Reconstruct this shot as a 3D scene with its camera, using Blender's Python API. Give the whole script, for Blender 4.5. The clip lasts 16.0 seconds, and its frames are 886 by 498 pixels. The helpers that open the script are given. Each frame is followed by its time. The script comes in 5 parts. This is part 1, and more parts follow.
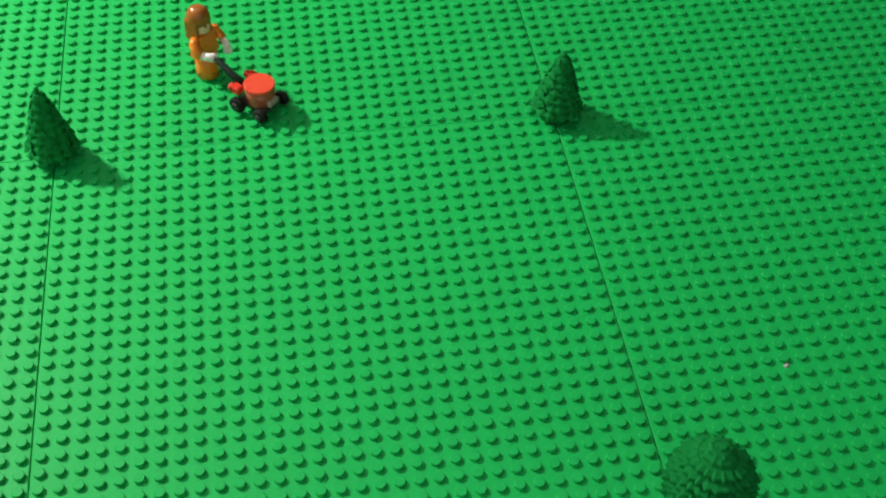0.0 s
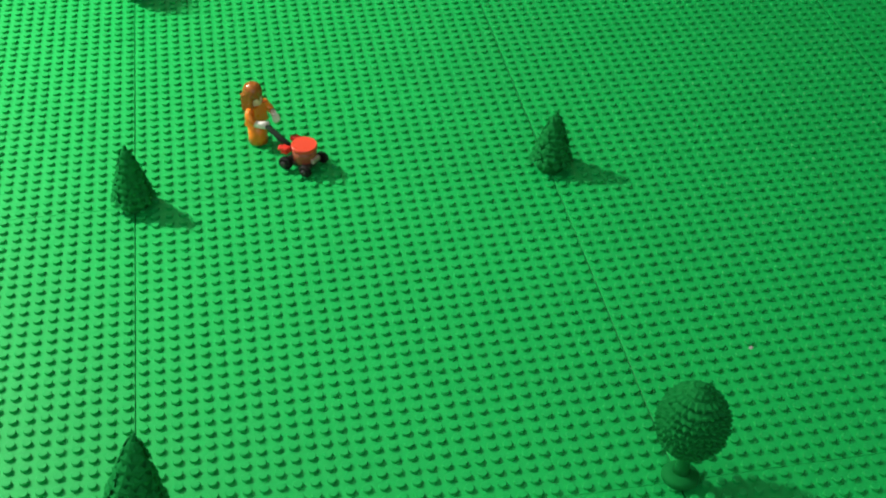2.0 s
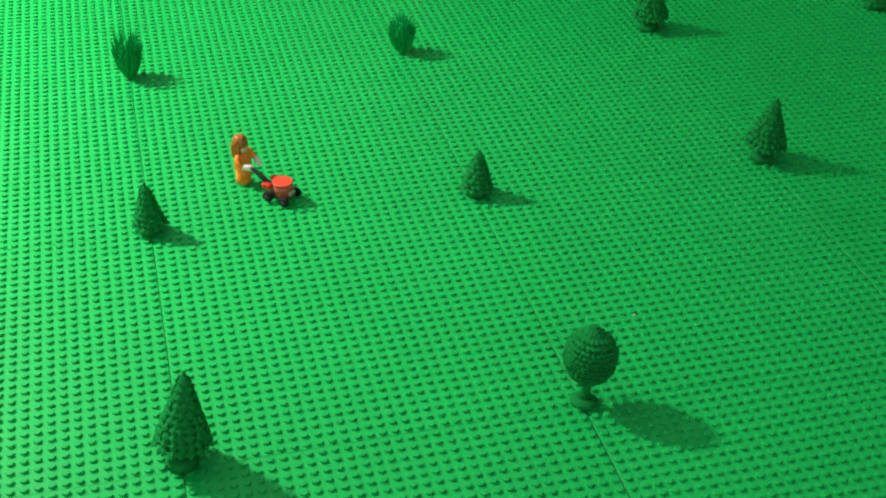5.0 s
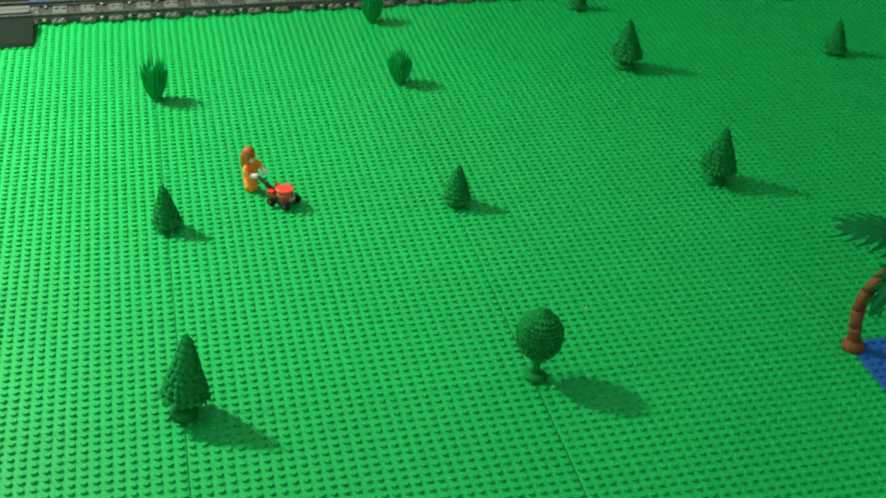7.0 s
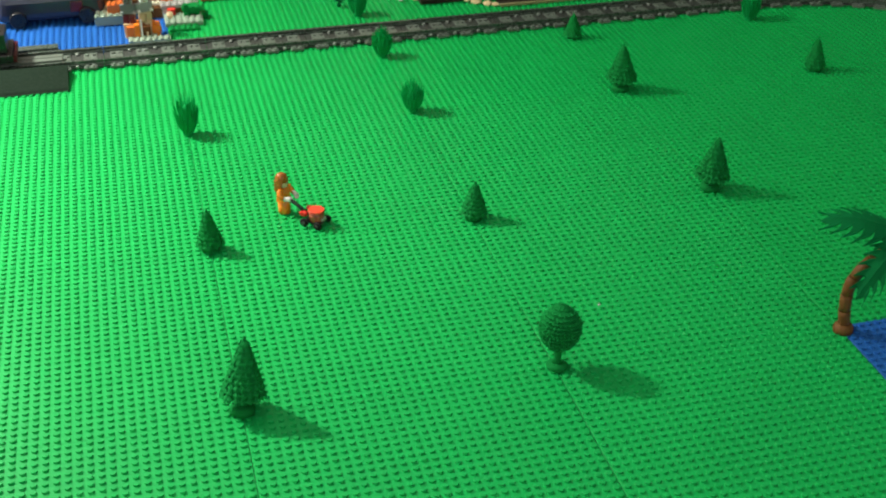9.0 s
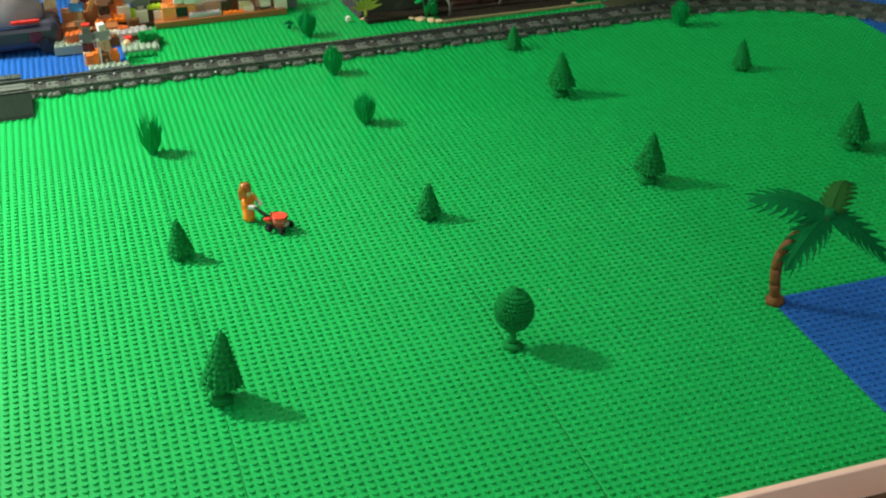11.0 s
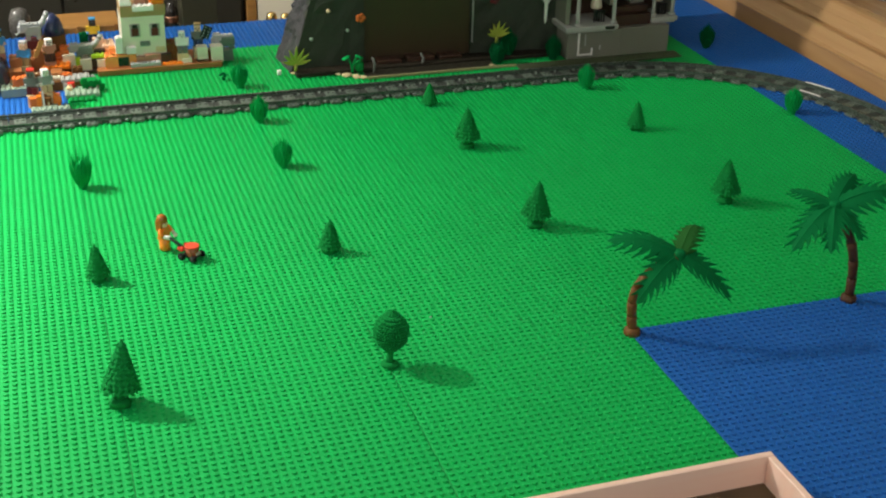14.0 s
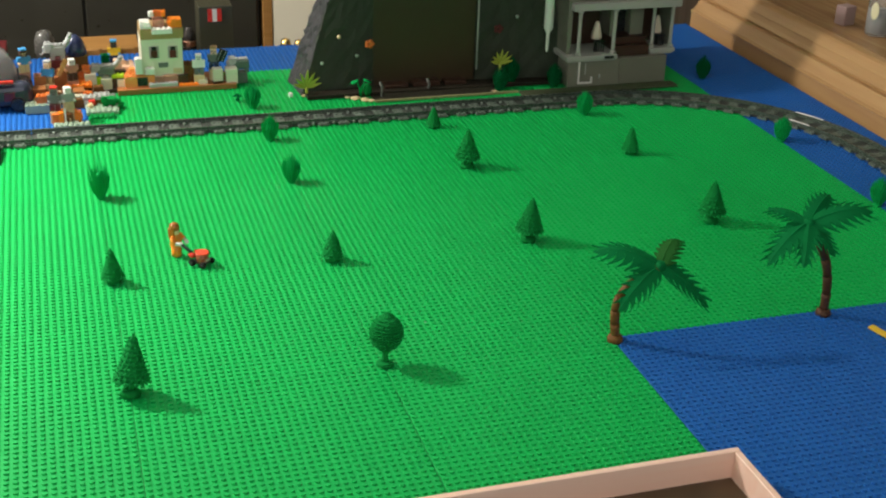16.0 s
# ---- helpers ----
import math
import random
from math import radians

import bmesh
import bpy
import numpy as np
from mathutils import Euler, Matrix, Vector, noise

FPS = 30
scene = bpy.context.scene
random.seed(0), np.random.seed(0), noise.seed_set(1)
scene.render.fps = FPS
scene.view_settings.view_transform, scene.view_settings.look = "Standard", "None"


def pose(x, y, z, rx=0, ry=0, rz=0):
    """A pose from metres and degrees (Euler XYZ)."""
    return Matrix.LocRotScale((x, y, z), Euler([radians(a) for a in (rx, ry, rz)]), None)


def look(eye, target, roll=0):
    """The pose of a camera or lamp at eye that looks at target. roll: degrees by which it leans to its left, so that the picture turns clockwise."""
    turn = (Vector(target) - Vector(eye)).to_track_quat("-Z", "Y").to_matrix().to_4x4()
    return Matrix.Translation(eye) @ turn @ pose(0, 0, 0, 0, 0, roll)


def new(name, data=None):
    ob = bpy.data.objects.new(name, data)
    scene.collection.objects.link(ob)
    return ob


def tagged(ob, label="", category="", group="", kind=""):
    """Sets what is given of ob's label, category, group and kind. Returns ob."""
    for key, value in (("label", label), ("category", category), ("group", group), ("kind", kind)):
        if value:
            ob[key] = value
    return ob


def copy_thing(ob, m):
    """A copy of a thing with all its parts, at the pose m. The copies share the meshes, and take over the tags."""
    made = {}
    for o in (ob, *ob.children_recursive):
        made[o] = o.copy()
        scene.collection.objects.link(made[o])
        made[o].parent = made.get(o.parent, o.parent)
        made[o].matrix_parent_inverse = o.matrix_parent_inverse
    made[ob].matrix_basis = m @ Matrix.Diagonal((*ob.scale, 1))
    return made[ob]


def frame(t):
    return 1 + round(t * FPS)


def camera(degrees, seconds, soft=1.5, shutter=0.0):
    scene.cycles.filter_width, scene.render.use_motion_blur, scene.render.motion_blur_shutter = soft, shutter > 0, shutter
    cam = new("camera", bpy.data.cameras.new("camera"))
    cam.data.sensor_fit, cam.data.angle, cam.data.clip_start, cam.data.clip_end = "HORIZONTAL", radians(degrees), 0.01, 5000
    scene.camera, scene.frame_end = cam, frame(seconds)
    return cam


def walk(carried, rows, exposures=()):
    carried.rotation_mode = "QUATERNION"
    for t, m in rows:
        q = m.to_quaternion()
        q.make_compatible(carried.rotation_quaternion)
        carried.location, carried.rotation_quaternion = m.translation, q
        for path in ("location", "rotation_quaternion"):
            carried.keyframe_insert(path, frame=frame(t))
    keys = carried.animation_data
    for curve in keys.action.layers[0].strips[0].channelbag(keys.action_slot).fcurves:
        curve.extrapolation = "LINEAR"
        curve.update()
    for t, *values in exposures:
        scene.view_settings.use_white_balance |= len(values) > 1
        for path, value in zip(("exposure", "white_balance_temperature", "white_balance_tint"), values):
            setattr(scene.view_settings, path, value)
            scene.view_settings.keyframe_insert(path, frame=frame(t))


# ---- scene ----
cam = camera(38.59, 16.0, soft=2.15)
PATH = [
    (0.0, 0.1155, -0.2302, 0.4429, 42.425, -1.114, -8.579),
    (0.5, 0.1091, -0.2738, 0.4502, 44.575, -1.290, -8.331),
    (1.0, 0.0965, -0.3094, 0.4566, 46.509, -1.216, -8.541),
    (1.5, 0.0818, -0.3365, 0.4679, 48.305, -1.148, -9.434),
    (2.0, 0.0652, -0.3622, 0.4782, 49.544, -0.996, -10.520),
    (2.5, 0.0491, -0.3910, 0.4889, 50.443, -0.922, -11.689),
    (3.0, 0.0314, -0.4230, 0.5021, 51.202, -0.961, -13.041),
    (3.5, 0.0143, -0.4604, 0.5129, 52.277, -1.167, -14.253),
    (4.0, -0.0030, -0.4896, 0.5257, 53.059, -1.614, -15.235),
    (6.5, 0.0029, -0.6729, 0.5889, 56.519, -2.226, -13.298),
    (7.0, 0.0055, -0.6998, 0.5910, 57.052, -2.013, -12.877),
    (7.5, -0.0013, -0.7256, 0.5972, 57.540, -1.685, -12.815),
    (8.0, -0.0152, -0.7464, 0.6079, 57.983, -1.149, -13.051),
    (10.5, -0.0725, -0.8479, 0.6291, 59.858, 0.750, -16.917),
    (11.0, -0.0728, -0.8654, 0.6336, 60.111, 0.826, -17.619),
    (11.5, -0.0685, -0.8842, 0.6389, 60.452, 0.693, -18.156),
    (12.0, -0.0599, -0.9056, 0.6450, 60.898, 0.470, -18.402),
    (12.5, -0.0512, -0.9302, 0.6482, 61.457, 0.059, -18.484),
    (13.0, -0.0430, -0.9576, 0.6537, 61.992, -0.402, -18.386),
    (13.5, -0.0366, -0.9834, 0.6585, 62.546, -0.826, -18.224),
    (14.0, -0.0306, -1.0106, 0.6635, 63.066, -1.157, -17.975),
    (14.5, -0.0258, -1.0357, 0.6668, 63.525, -1.420, -17.685),
    (15.0, -0.0232, -1.0585, 0.6685, 63.924, -1.543, -17.398),
    (15.5, -0.0271, -1.0789, 0.6700, 64.316, -1.671, -17.117),
    (16.0, -0.0350, -1.0962, 0.6737, 64.632, -1.777, -16.908),
]

walk(cam, [(t, pose(*row)) for t, *row in PATH], exposures=[(0.0, -0.31), (1.0, -0.31), (2.5, -0.14), (4.0, -0.02), (8.0, 0.00), (12.0, 0.10), (16.0, 0.20)])

# ---- light: one warm room lamp, up to the left behind the layout, in a closed room with pale walls, plus an added fill ----
world = bpy.data.worlds.new("room_air")
scene.world = world
world.use_nodes = True
world.node_tree.nodes["Background"].inputs["Color"].default_value = (0.95, 1.0, 0.97, 1)
world.node_tree.nodes["Background"].inputs["Strength"].default_value = 0.05

# the lamp is unseen, placed from the tree shadows: a bulb all round, and an added cone that brightens the near left of
# the layout
LAMP = (-1.00, 1.06, 1.16)
for name, kind, energy in (("lamp_bulb", "POINT", 98), ("lamp_cone", "SPOT", 168)):
    data = bpy.data.lights.new(name, kind)
    data.energy, data.shadow_soft_size, data.color = energy, 0.07, (1.0, 0.95, 0.86)
    if kind == "SPOT":
        data.spot_size, data.spot_blend = radians(62), 1.0
    new(name, data).matrix_basis = look(LAMP, (-0.50, 0.58, 0.0))

# soft fill added from behind the camera, where no window is known
fill_lamp = bpy.data.lights.new("added_fill_light", "AREA")
fill_lamp.shape, fill_lamp.size, fill_lamp.size_y, fill_lamp.energy, fill_lamp.color = "RECTANGLE", 2.0, 1.1, 9, (0.94, 0.98, 1.0)
new("added_fill_light", fill_lamp).matrix_basis = look((-0.2, -1.97, 1.15), (-0.2, 0.0, 0.75))

STUD = 0.008
PLATE = 0.256

# ---- materials ----


def nodes_of(name):
    mat = bpy.data.materials.new(name)
    mat.use_nodes = True
    tree = mat.node_tree
    return mat, tree, tree.nodes["Principled BSDF"]


def plastic(name, colour, rough=0.32, vary=0.10, bump=0.05, scale=260.0, spec=0.5):
    """Moulded plastic: slight tone drift, scuffs in the gloss, fine dents."""
    mat, tree, bsdf = nodes_of(name)
    n, l = tree.nodes, tree.links
    geo = n.new("ShaderNodeNewGeometry")
    wide = n.new("ShaderNodeTexNoise")
    wide.inputs["Scale"].default_value = 9.0
    wide.inputs["Detail"].default_value = 4.0
    fine = n.new("ShaderNodeTexNoise")
    fine.inputs["Scale"].default_value = scale
    fine.inputs["Detail"].default_value = 3.0
    l.new(geo.outputs["Position"], wide.inputs["Vector"])
    l.new(geo.outputs["Position"], fine.inputs["Vector"])
    info = n.new("ShaderNodeObjectInfo")
    mix = n.new("ShaderNodeMix")
    mix.data_type = "RGBA"
    lo = [c * (1 - vary) for c in colour]
    hi = [min(1.0, c * (1 + vary)) for c in colour]
    mix.inputs[6].default_value = (*lo, 1)
    mix.inputs[7].default_value = (*hi, 1)
    add = n.new("ShaderNodeMath")
    add.operation = "MULTIPLY_ADD"
    add.inputs[1].default_value = 0.35
    l.new(info.outputs["Random"], add.inputs[0])
    sub = n.new("ShaderNodeMath")
    sub.operation = "MULTIPLY_ADD"
    sub.inputs[1].default_value = 0.9
    sub.inputs[2].default_value = -0.12
    l.new(wide.outputs["Fac"], sub.inputs[0])
    l.new(sub.outputs[0], add.inputs[2])
    l.new(add.outputs[0], mix.inputs[0])
    l.new(mix.outputs[2], bsdf.inputs["Base Color"])
    ramp = n.new("ShaderNodeMapRange")
    ramp.inputs["From Min"].default_value = 0.3
    ramp.inputs["From Max"].default_value = 0.7
    ramp.inputs["To Min"].default_value = rough * 0.8
    ramp.inputs["To Max"].default_value = min(1.0, rough * 1.35)
    l.new(fine.outputs["Fac"], ramp.inputs["Value"])
    l.new(ramp.outputs["Result"], bsdf.inputs["Roughness"])
    bsdf.inputs["Specular IOR Level"].default_value = spec
    b = n.new("ShaderNodeBump")
    b.inputs["Strength"].default_value = bump
    b.inputs["Distance"].default_value = 0.0004
    l.new(fine.outputs["Fac"], b.inputs["Height"])
    l.new(b.outputs["Normal"], bsdf.inputs["Normal"])
    return mat


def wood(name, dark, light, along=(1, 0, 0), rough=0.4):
    mat, tree, bsdf = nodes_of(name)
    n, l = tree.nodes, tree.links
    geo = n.new("ShaderNodeNewGeometry")
    mapping = n.new("ShaderNodeMapping")
    mapping.inputs["Scale"].default_value = [2.5 if a else 45.0 for a in along]
    l.new(geo.outputs["Position"], mapping.inputs["Vector"])
    grain = n.new("ShaderNodeTexNoise")
    grain.inputs["Scale"].default_value = 1.6
    grain.inputs["Detail"].default_value = 6.0
    grain.inputs["Distortion"].default_value = 0.6
    l.new(mapping.outputs["Vector"], grain.inputs["Vector"])
    ramp = n.new("ShaderNodeValToRGB")
    ramp.color_ramp.elements[0].position = 0.3
    ramp.color_ramp.elements[0].color = (*dark, 1)
    ramp.color_ramp.elements[1].position = 0.7
    ramp.color_ramp.elements[1].color = (*light, 1)
    l.new(grain.outputs["Fac"], ramp.inputs["Fac"])
    l.new(ramp.outputs["Color"], bsdf.inputs["Base Color"])
    bsdf.inputs["Roughness"].default_value = rough
    b = n.new("ShaderNodeBump")
    b.inputs["Strength"].default_value = 0.15
    b.inputs["Distance"].default_value = 0.001
    l.new(grain.outputs["Fac"], b.inputs["Height"])
    l.new(b.outputs["Normal"], bsdf.inputs["Normal"])
    return mat


def glassy(name, colour, rough=0.05, alpha_mix=0.8):
    mat, tree, bsdf = nodes_of(name)
    bsdf.inputs["Base Color"].default_value = (*colour, 1)
    bsdf.inputs["Roughness"].default_value = rough
    bsdf.inputs["Transmission Weight"].default_value = alpha_mix
    bsdf.inputs["IOR"].default_value = 1.45
    return mat


def metal(name, colour, rough=0.25):
    mat, tree, bsdf = nodes_of(name)
    bsdf.inputs["Base Color"].default_value = (*colour, 1)
    bsdf.inputs["Metallic"].default_value = 1.0
    bsdf.inputs["Roughness"].default_value = rough
    return mat


GREEN = plastic("green_plate_plastic", (0.005, 0.43, 0.090), 0.45, spec=0.25)
BLUE = plastic("blue_plate_plastic", (0.018, 0.130, 0.44), 0.45, spec=0.22)
LEAF = plastic("dark_green_leaf_plastic", (0.008, 0.210, 0.045), 0.60, 0.15, spec=0.02)
BUSH = plastic("mid_green_leaf_plastic", (0.006, 0.340, 0.080), 0.55, 0.15, spec=0.03)
PALMLEAF = plastic("palm_leaf_plastic", (0.004, 0.150, 0.040), 0.60, 0.15, spec=0.03)
BROWN = plastic("reddish_brown_plastic", (0.17, 0.075, 0.022), 0.5, spec=0.2)
DKGREY = plastic("dark_grey_track_plastic", (0.056, 0.078, 0.060), 0.27)
SLEEPGREY = plastic("sleeper_grey_plastic", (0.120, 0.152, 0.122), 0.32)
WEBGREY = plastic("web_grey_plastic", (0.042, 0.050, 0.042), 0.5)
PALEGREY = plastic("pale_grey_plastic", (0.46, 0.47, 0.46), 0.35)
GREY = plastic("stone_grey_plastic", (0.36, 0.37, 0.34), 0.35)
MIDGREY = plastic("mid_grey_plastic", (0.17, 0.18, 0.16), 0.38)
BLACK = plastic("black_plastic", (0.012, 0.012, 0.012), 0.30)
WHITE = plastic("white_plastic", (0.86, 0.84, 0.78), 0.32)
SAGE = plastic("sage_green_plastic", (0.80, 0.78, 0.60), 0.36)
SLATE = plastic("slate_green_plastic", (0.13, 0.17, 0.14), 0.38)
SAND = plastic("tan_plastic", (0.68, 0.54, 0.30), 0.36)
ORANGE = plastic("orange_plastic", (0.92, 0.25, 0.018), 0.30)
DKORANGE = plastic("burnt_orange_plastic", (0.66, 0.16, 0.025), 0.34)
RED = plastic("red_plastic", (0.70, 0.035, 0.020), 0.28)
YELLOW = plastic("yellow_plastic", (0.80, 0.52, 0.03), 0.30)
LIME = plastic("lime_plastic", (0.48, 0.74, 0.03), 0.30)
YGREEN = plastic("olive_lime_leaf_plastic", (0.42, 0.46, 0.06), 0.32)
DKRED = plastic("dark_red_plastic", (0.12, 0.012, 0.014), 0.35)
DKBROWN = plastic("dark_brown_plastic", (0.050, 0.022, 0.012), 0.38)
NAVY = plastic("navy_plastic", (0.018, 0.028, 0.085), 0.30)
AZURE = plastic("azure_plastic", (0.06, 0.30, 0.60), 0.32)
SKIN = plastic("pale_peach_plastic", (0.82, 0.56, 0.38), 0.32)
SANDGREEN = plastic("sand_green_plastic", (0.28, 0.38, 0.28), 0.36)
CLIFF = plastic("dark_cliff_plastic", (0.046, 0.056, 0.038), 0.6, 0.25, spec=0.2)
PLINTH = plastic("plinth_grey_plastic", (0.21, 0.21, 0.16), 0.45, 0.15)
HOUSEGREY = plastic("house_grey_plastic", (0.44, 0.45, 0.40), 0.38)
# for dark leafy pieces, and as darkened green for the bushes in shade
DARKBUSH = plastic("deep_green_leaf_plastic", (0.003, 0.10, 0.03), 0.6, 0.15, spec=0.02)
BASEBROWN = plastic("orange_brown_plastic", (0.34, 0.13, 0.04), 0.36)
CLAY = plastic("clay_pink_plastic", (0.45, 0.22, 0.14), 0.35)
LAVA = plastic("lava_orange_plastic", (0.95, 0.32, 0.09), 0.22, 0.2)
TAN = plastic("dark_tan_plastic", (0.40, 0.27, 0.11), 0.38)
CLEAR = glassy("clear_plastic", (0.86, 0.86, 0.84), 0.08, 0.85)
BRASS = metal("brass", (0.80, 0.55, 0.20), 0.22)
OAK = wood("oak_wood", (0.42, 0.235, 0.098), (0.48, 0.285, 0.125), (0, 1, 0), 0.38)
OAKTOP = wood("oak_top_wood", (0.30, 0.16, 0.065), (0.46, 0.28, 0.13), (0, 1, 0), 0.16)
PINKWOOD = wood("pale_pink_painted_wood", (0.93, 0.60, 0.46), (0.95, 0.68, 0.55), (1, 0, 0), 0.42)
TABLEWOOD = wood("table_wood", (0.10, 0.06, 0.035), (0.18, 0.11, 0.06), (1, 0, 0), 0.45)
CRATEWOOD = wood("crate_wood", (0.30, 0.14, 0.030), (0.42, 0.21, 0.06), (1, 0, 0), 0.5)
FLOORWOOD = wood("floor_wood", (0.20, 0.19, 0.175), (0.29, 0.28, 0.26), (1, 0, 0), 0.4)
BROWNWALL = wood("brown_wall_panelling", (0.13, 0.095, 0.065), (0.19, 0.14, 0.10), (0, 0, 1), 0.6)
PALEWALL = plastic("pale_wall_paint", (0.80, 0.83, 0.84), 0.8, 0.05, 0.2, 60.0, 0.2)
CEILPAINT = plastic("ceiling_paint", (0.80, 0.80, 0.78), 0.85, 0.04, 0.2, 60.0, 0.2)
DARKCLOTH = plastic("dark_cabinet_paint", (0.033, 0.030, 0.021), 0.34, 0.3, 0.08, 40.0)
CREAM = plastic("cream_door_paint", (0.90, 0.83, 0.66), 0.45, 0.05)

# ---- mesh helpers ----


def box(bm, x0, x1, y0, y1, z0, z1, bevel=0.0, mat=0):
    vs = [bm.verts.new((x, y, z)) for z in (z0, z1) for y in (y0, y1) for x in (x0, x1)]
    fs = [bm.faces.new([vs[i] for i in q]) for q in
          ((0, 2, 3, 1), (4, 5, 7, 6), (0, 1, 5, 4), (2, 6, 7, 3), (0, 4, 6, 2), (1, 3, 7, 5))]
    for f in fs:
        f.material_index = mat
    if bevel:
        es = list({e for f in fs for e in f.edges})
        out = bmesh.ops.bevel(bm, geom=es, offset=bevel, segments=1, affect="EDGES", profile=0.5)
        for f in out["faces"]:
            f.material_index = mat
    return vs


def lathe(bm, profile, n=16, cx=0.0, cy=0.0, mat=0, m=None):
    """A turned form; profile rows are (radius, height), bottom first."""
    rings = []
    for r, z in profile:
        ring = []
        for k in range(n):
            a = 2 * math.pi * k / n
            p = Vector((cx + r * math.cos(a), cy + r * math.sin(a), z))
            ring.append(bm.verts.new(m @ p if m else p))
        rings.append(ring)
    for a, b in zip(rings, rings[1:]):
        for k in range(n):
            f = bm.faces.new((a[k], a[(k + 1) % n], b[(k + 1) % n], b[k]))
            f.smooth = True
            f.material_index = mat
    f = bm.faces.new(rings[0][::-1])
    f.material_index = mat
    f = bm.faces.new(rings[-1])
    f.material_index = mat


def disc(bm, cx, cy, z0, z1, r, n=12, mat=0, chamfer=0.0):
    rows = [(r, z0), (r, z1 - chamfer)] + ([(r - chamfer, z1)] if chamfer else [])
    lathe(bm, rows, n, cx, cy, mat)


def tube(bm, path, radii, n=8, mat=0):
    """A round bar swept along points."""
    rings = []
    for i, p in enumerate(path):
        p = Vector(p)
        d = (Vector(path[min(i + 1, len(path) - 1)]) - Vector(path[max(i - 1, 0)])).normalized()
        side = d.cross(Vector((0.13, 0.97, 0.2))).normalized()
        up = side.cross(d)
        r = radii[i] if isinstance(radii, (list, tuple)) else radii
        rings.append([bm.verts.new(p + r * (math.cos(2 * math.pi * k / n) * side + math.sin(2 * math.pi * k / n) * up))
                      for k in range(n)])
    for a, b in zip(rings, rings[1:]):
        for k in range(n):
            f = bm.faces.new((a[k], a[(k + 1) % n], b[(k + 1) % n], b[k]))
            f.smooth = True
            f.material_index = mat
    for ring in (rings[0][::-1], rings[-1]):
        f = bm.faces.new(ring)
        f.material_index = mat


def finish(bm, name, *mats):
    bmesh.ops.recalc_face_normals(bm, faces=bm.faces)
    me = bpy.data.meshes.new(name)
    bm.to_mesh(me)
    bm.free()
    for mat in mats:
        me.materials.append(mat)
    return me


def part(name, bm, material, parent, label=""):
    mats = material if isinstance(material, (list, tuple)) else (material,)
    ob = new(name, finish(bm, name, *mats))
    ob.parent = parent
    return tagged(ob, label)


def thing(name, m, label, category, group="", kind=""):
    ob = new(name)
    ob.empty_display_size = 0.01
    ob.matrix_basis = m
    return tagged(ob, label, category, group, kind)


def solid(name, bm, material, label, category, group="", kind="", m=None):
    mats = material if isinstance(material, (list, tuple)) else (material,)
    ob = new(name, finish(bm, name, *mats))
    if m:
        ob.matrix_basis = m
    return tagged(ob, label, category, group, kind)


def studs_on(bm, x0, x1, y0, y1, z, n=10, mat=0, r=0.0024, h=0.0017):
    nx, ny = max(1, round((x1 - x0) / STUD)), max(1, round((y1 - y0) / STUD))
    for i in range(nx):
        for j in range(ny):
            disc(bm, x0 + (i + 0.5) * (x1 - x0) / nx, y0 + (j + 0.5) * (y1 - y0) / ny, z, z + h, r, n, mat, 0.0003)


def brick(name, parent, x0, x1, y0, y1, z0, z1, mat, label="", studs=False):
    bm = bmesh.new()
    box(bm, x0, x1, y0, y1, z0, z1, 0.0003)
    if studs:
        studs_on(bm, x0, x1, y0, y1, z1)
    return part(name, bm, mat, parent, label)


def jagged(name, parent, x0, x1, y0, y1, z0, z1, mat, label, seed):
    """An uneven heap of small bricks and studded plates that fills a block of space, each piece a part."""
    rnd = random.Random(seed)
    w, d, h = x1 - x0, y1 - y0, z1 - z0
    brick(name, parent, x0 + 0.12 * w, x1 - 0.14 * w, y0 + 0.1 * d, y1 - 0.1 * d, z0, z0 + 0.72 * h, mat, label)
    for k in range(6):
        cx, cy, cz = x0 + w * rnd.uniform(0.16, 0.84), y0 + d * rnd.uniform(0.06, 0.5), z0 + h * rnd.uniform(0.25, 0.8)
        a, b, c = w * rnd.uniform(0.10, 0.19), d * rnd.uniform(0.08, 0.2), h * rnd.uniform(0.10, 0.20)
        bm = bmesh.new()
        box(bm, cx - a, cx + a, cy - b, cy + b, max(z0, cz - c), cz + c, 0.0003)
        if k % 2:
            disc(bm, cx, cy, cz + c, cz + c + 0.0016, min(a, b, 0.0024), 9, 0, 0.0003)
        part(name, bm, mat, parent, label)


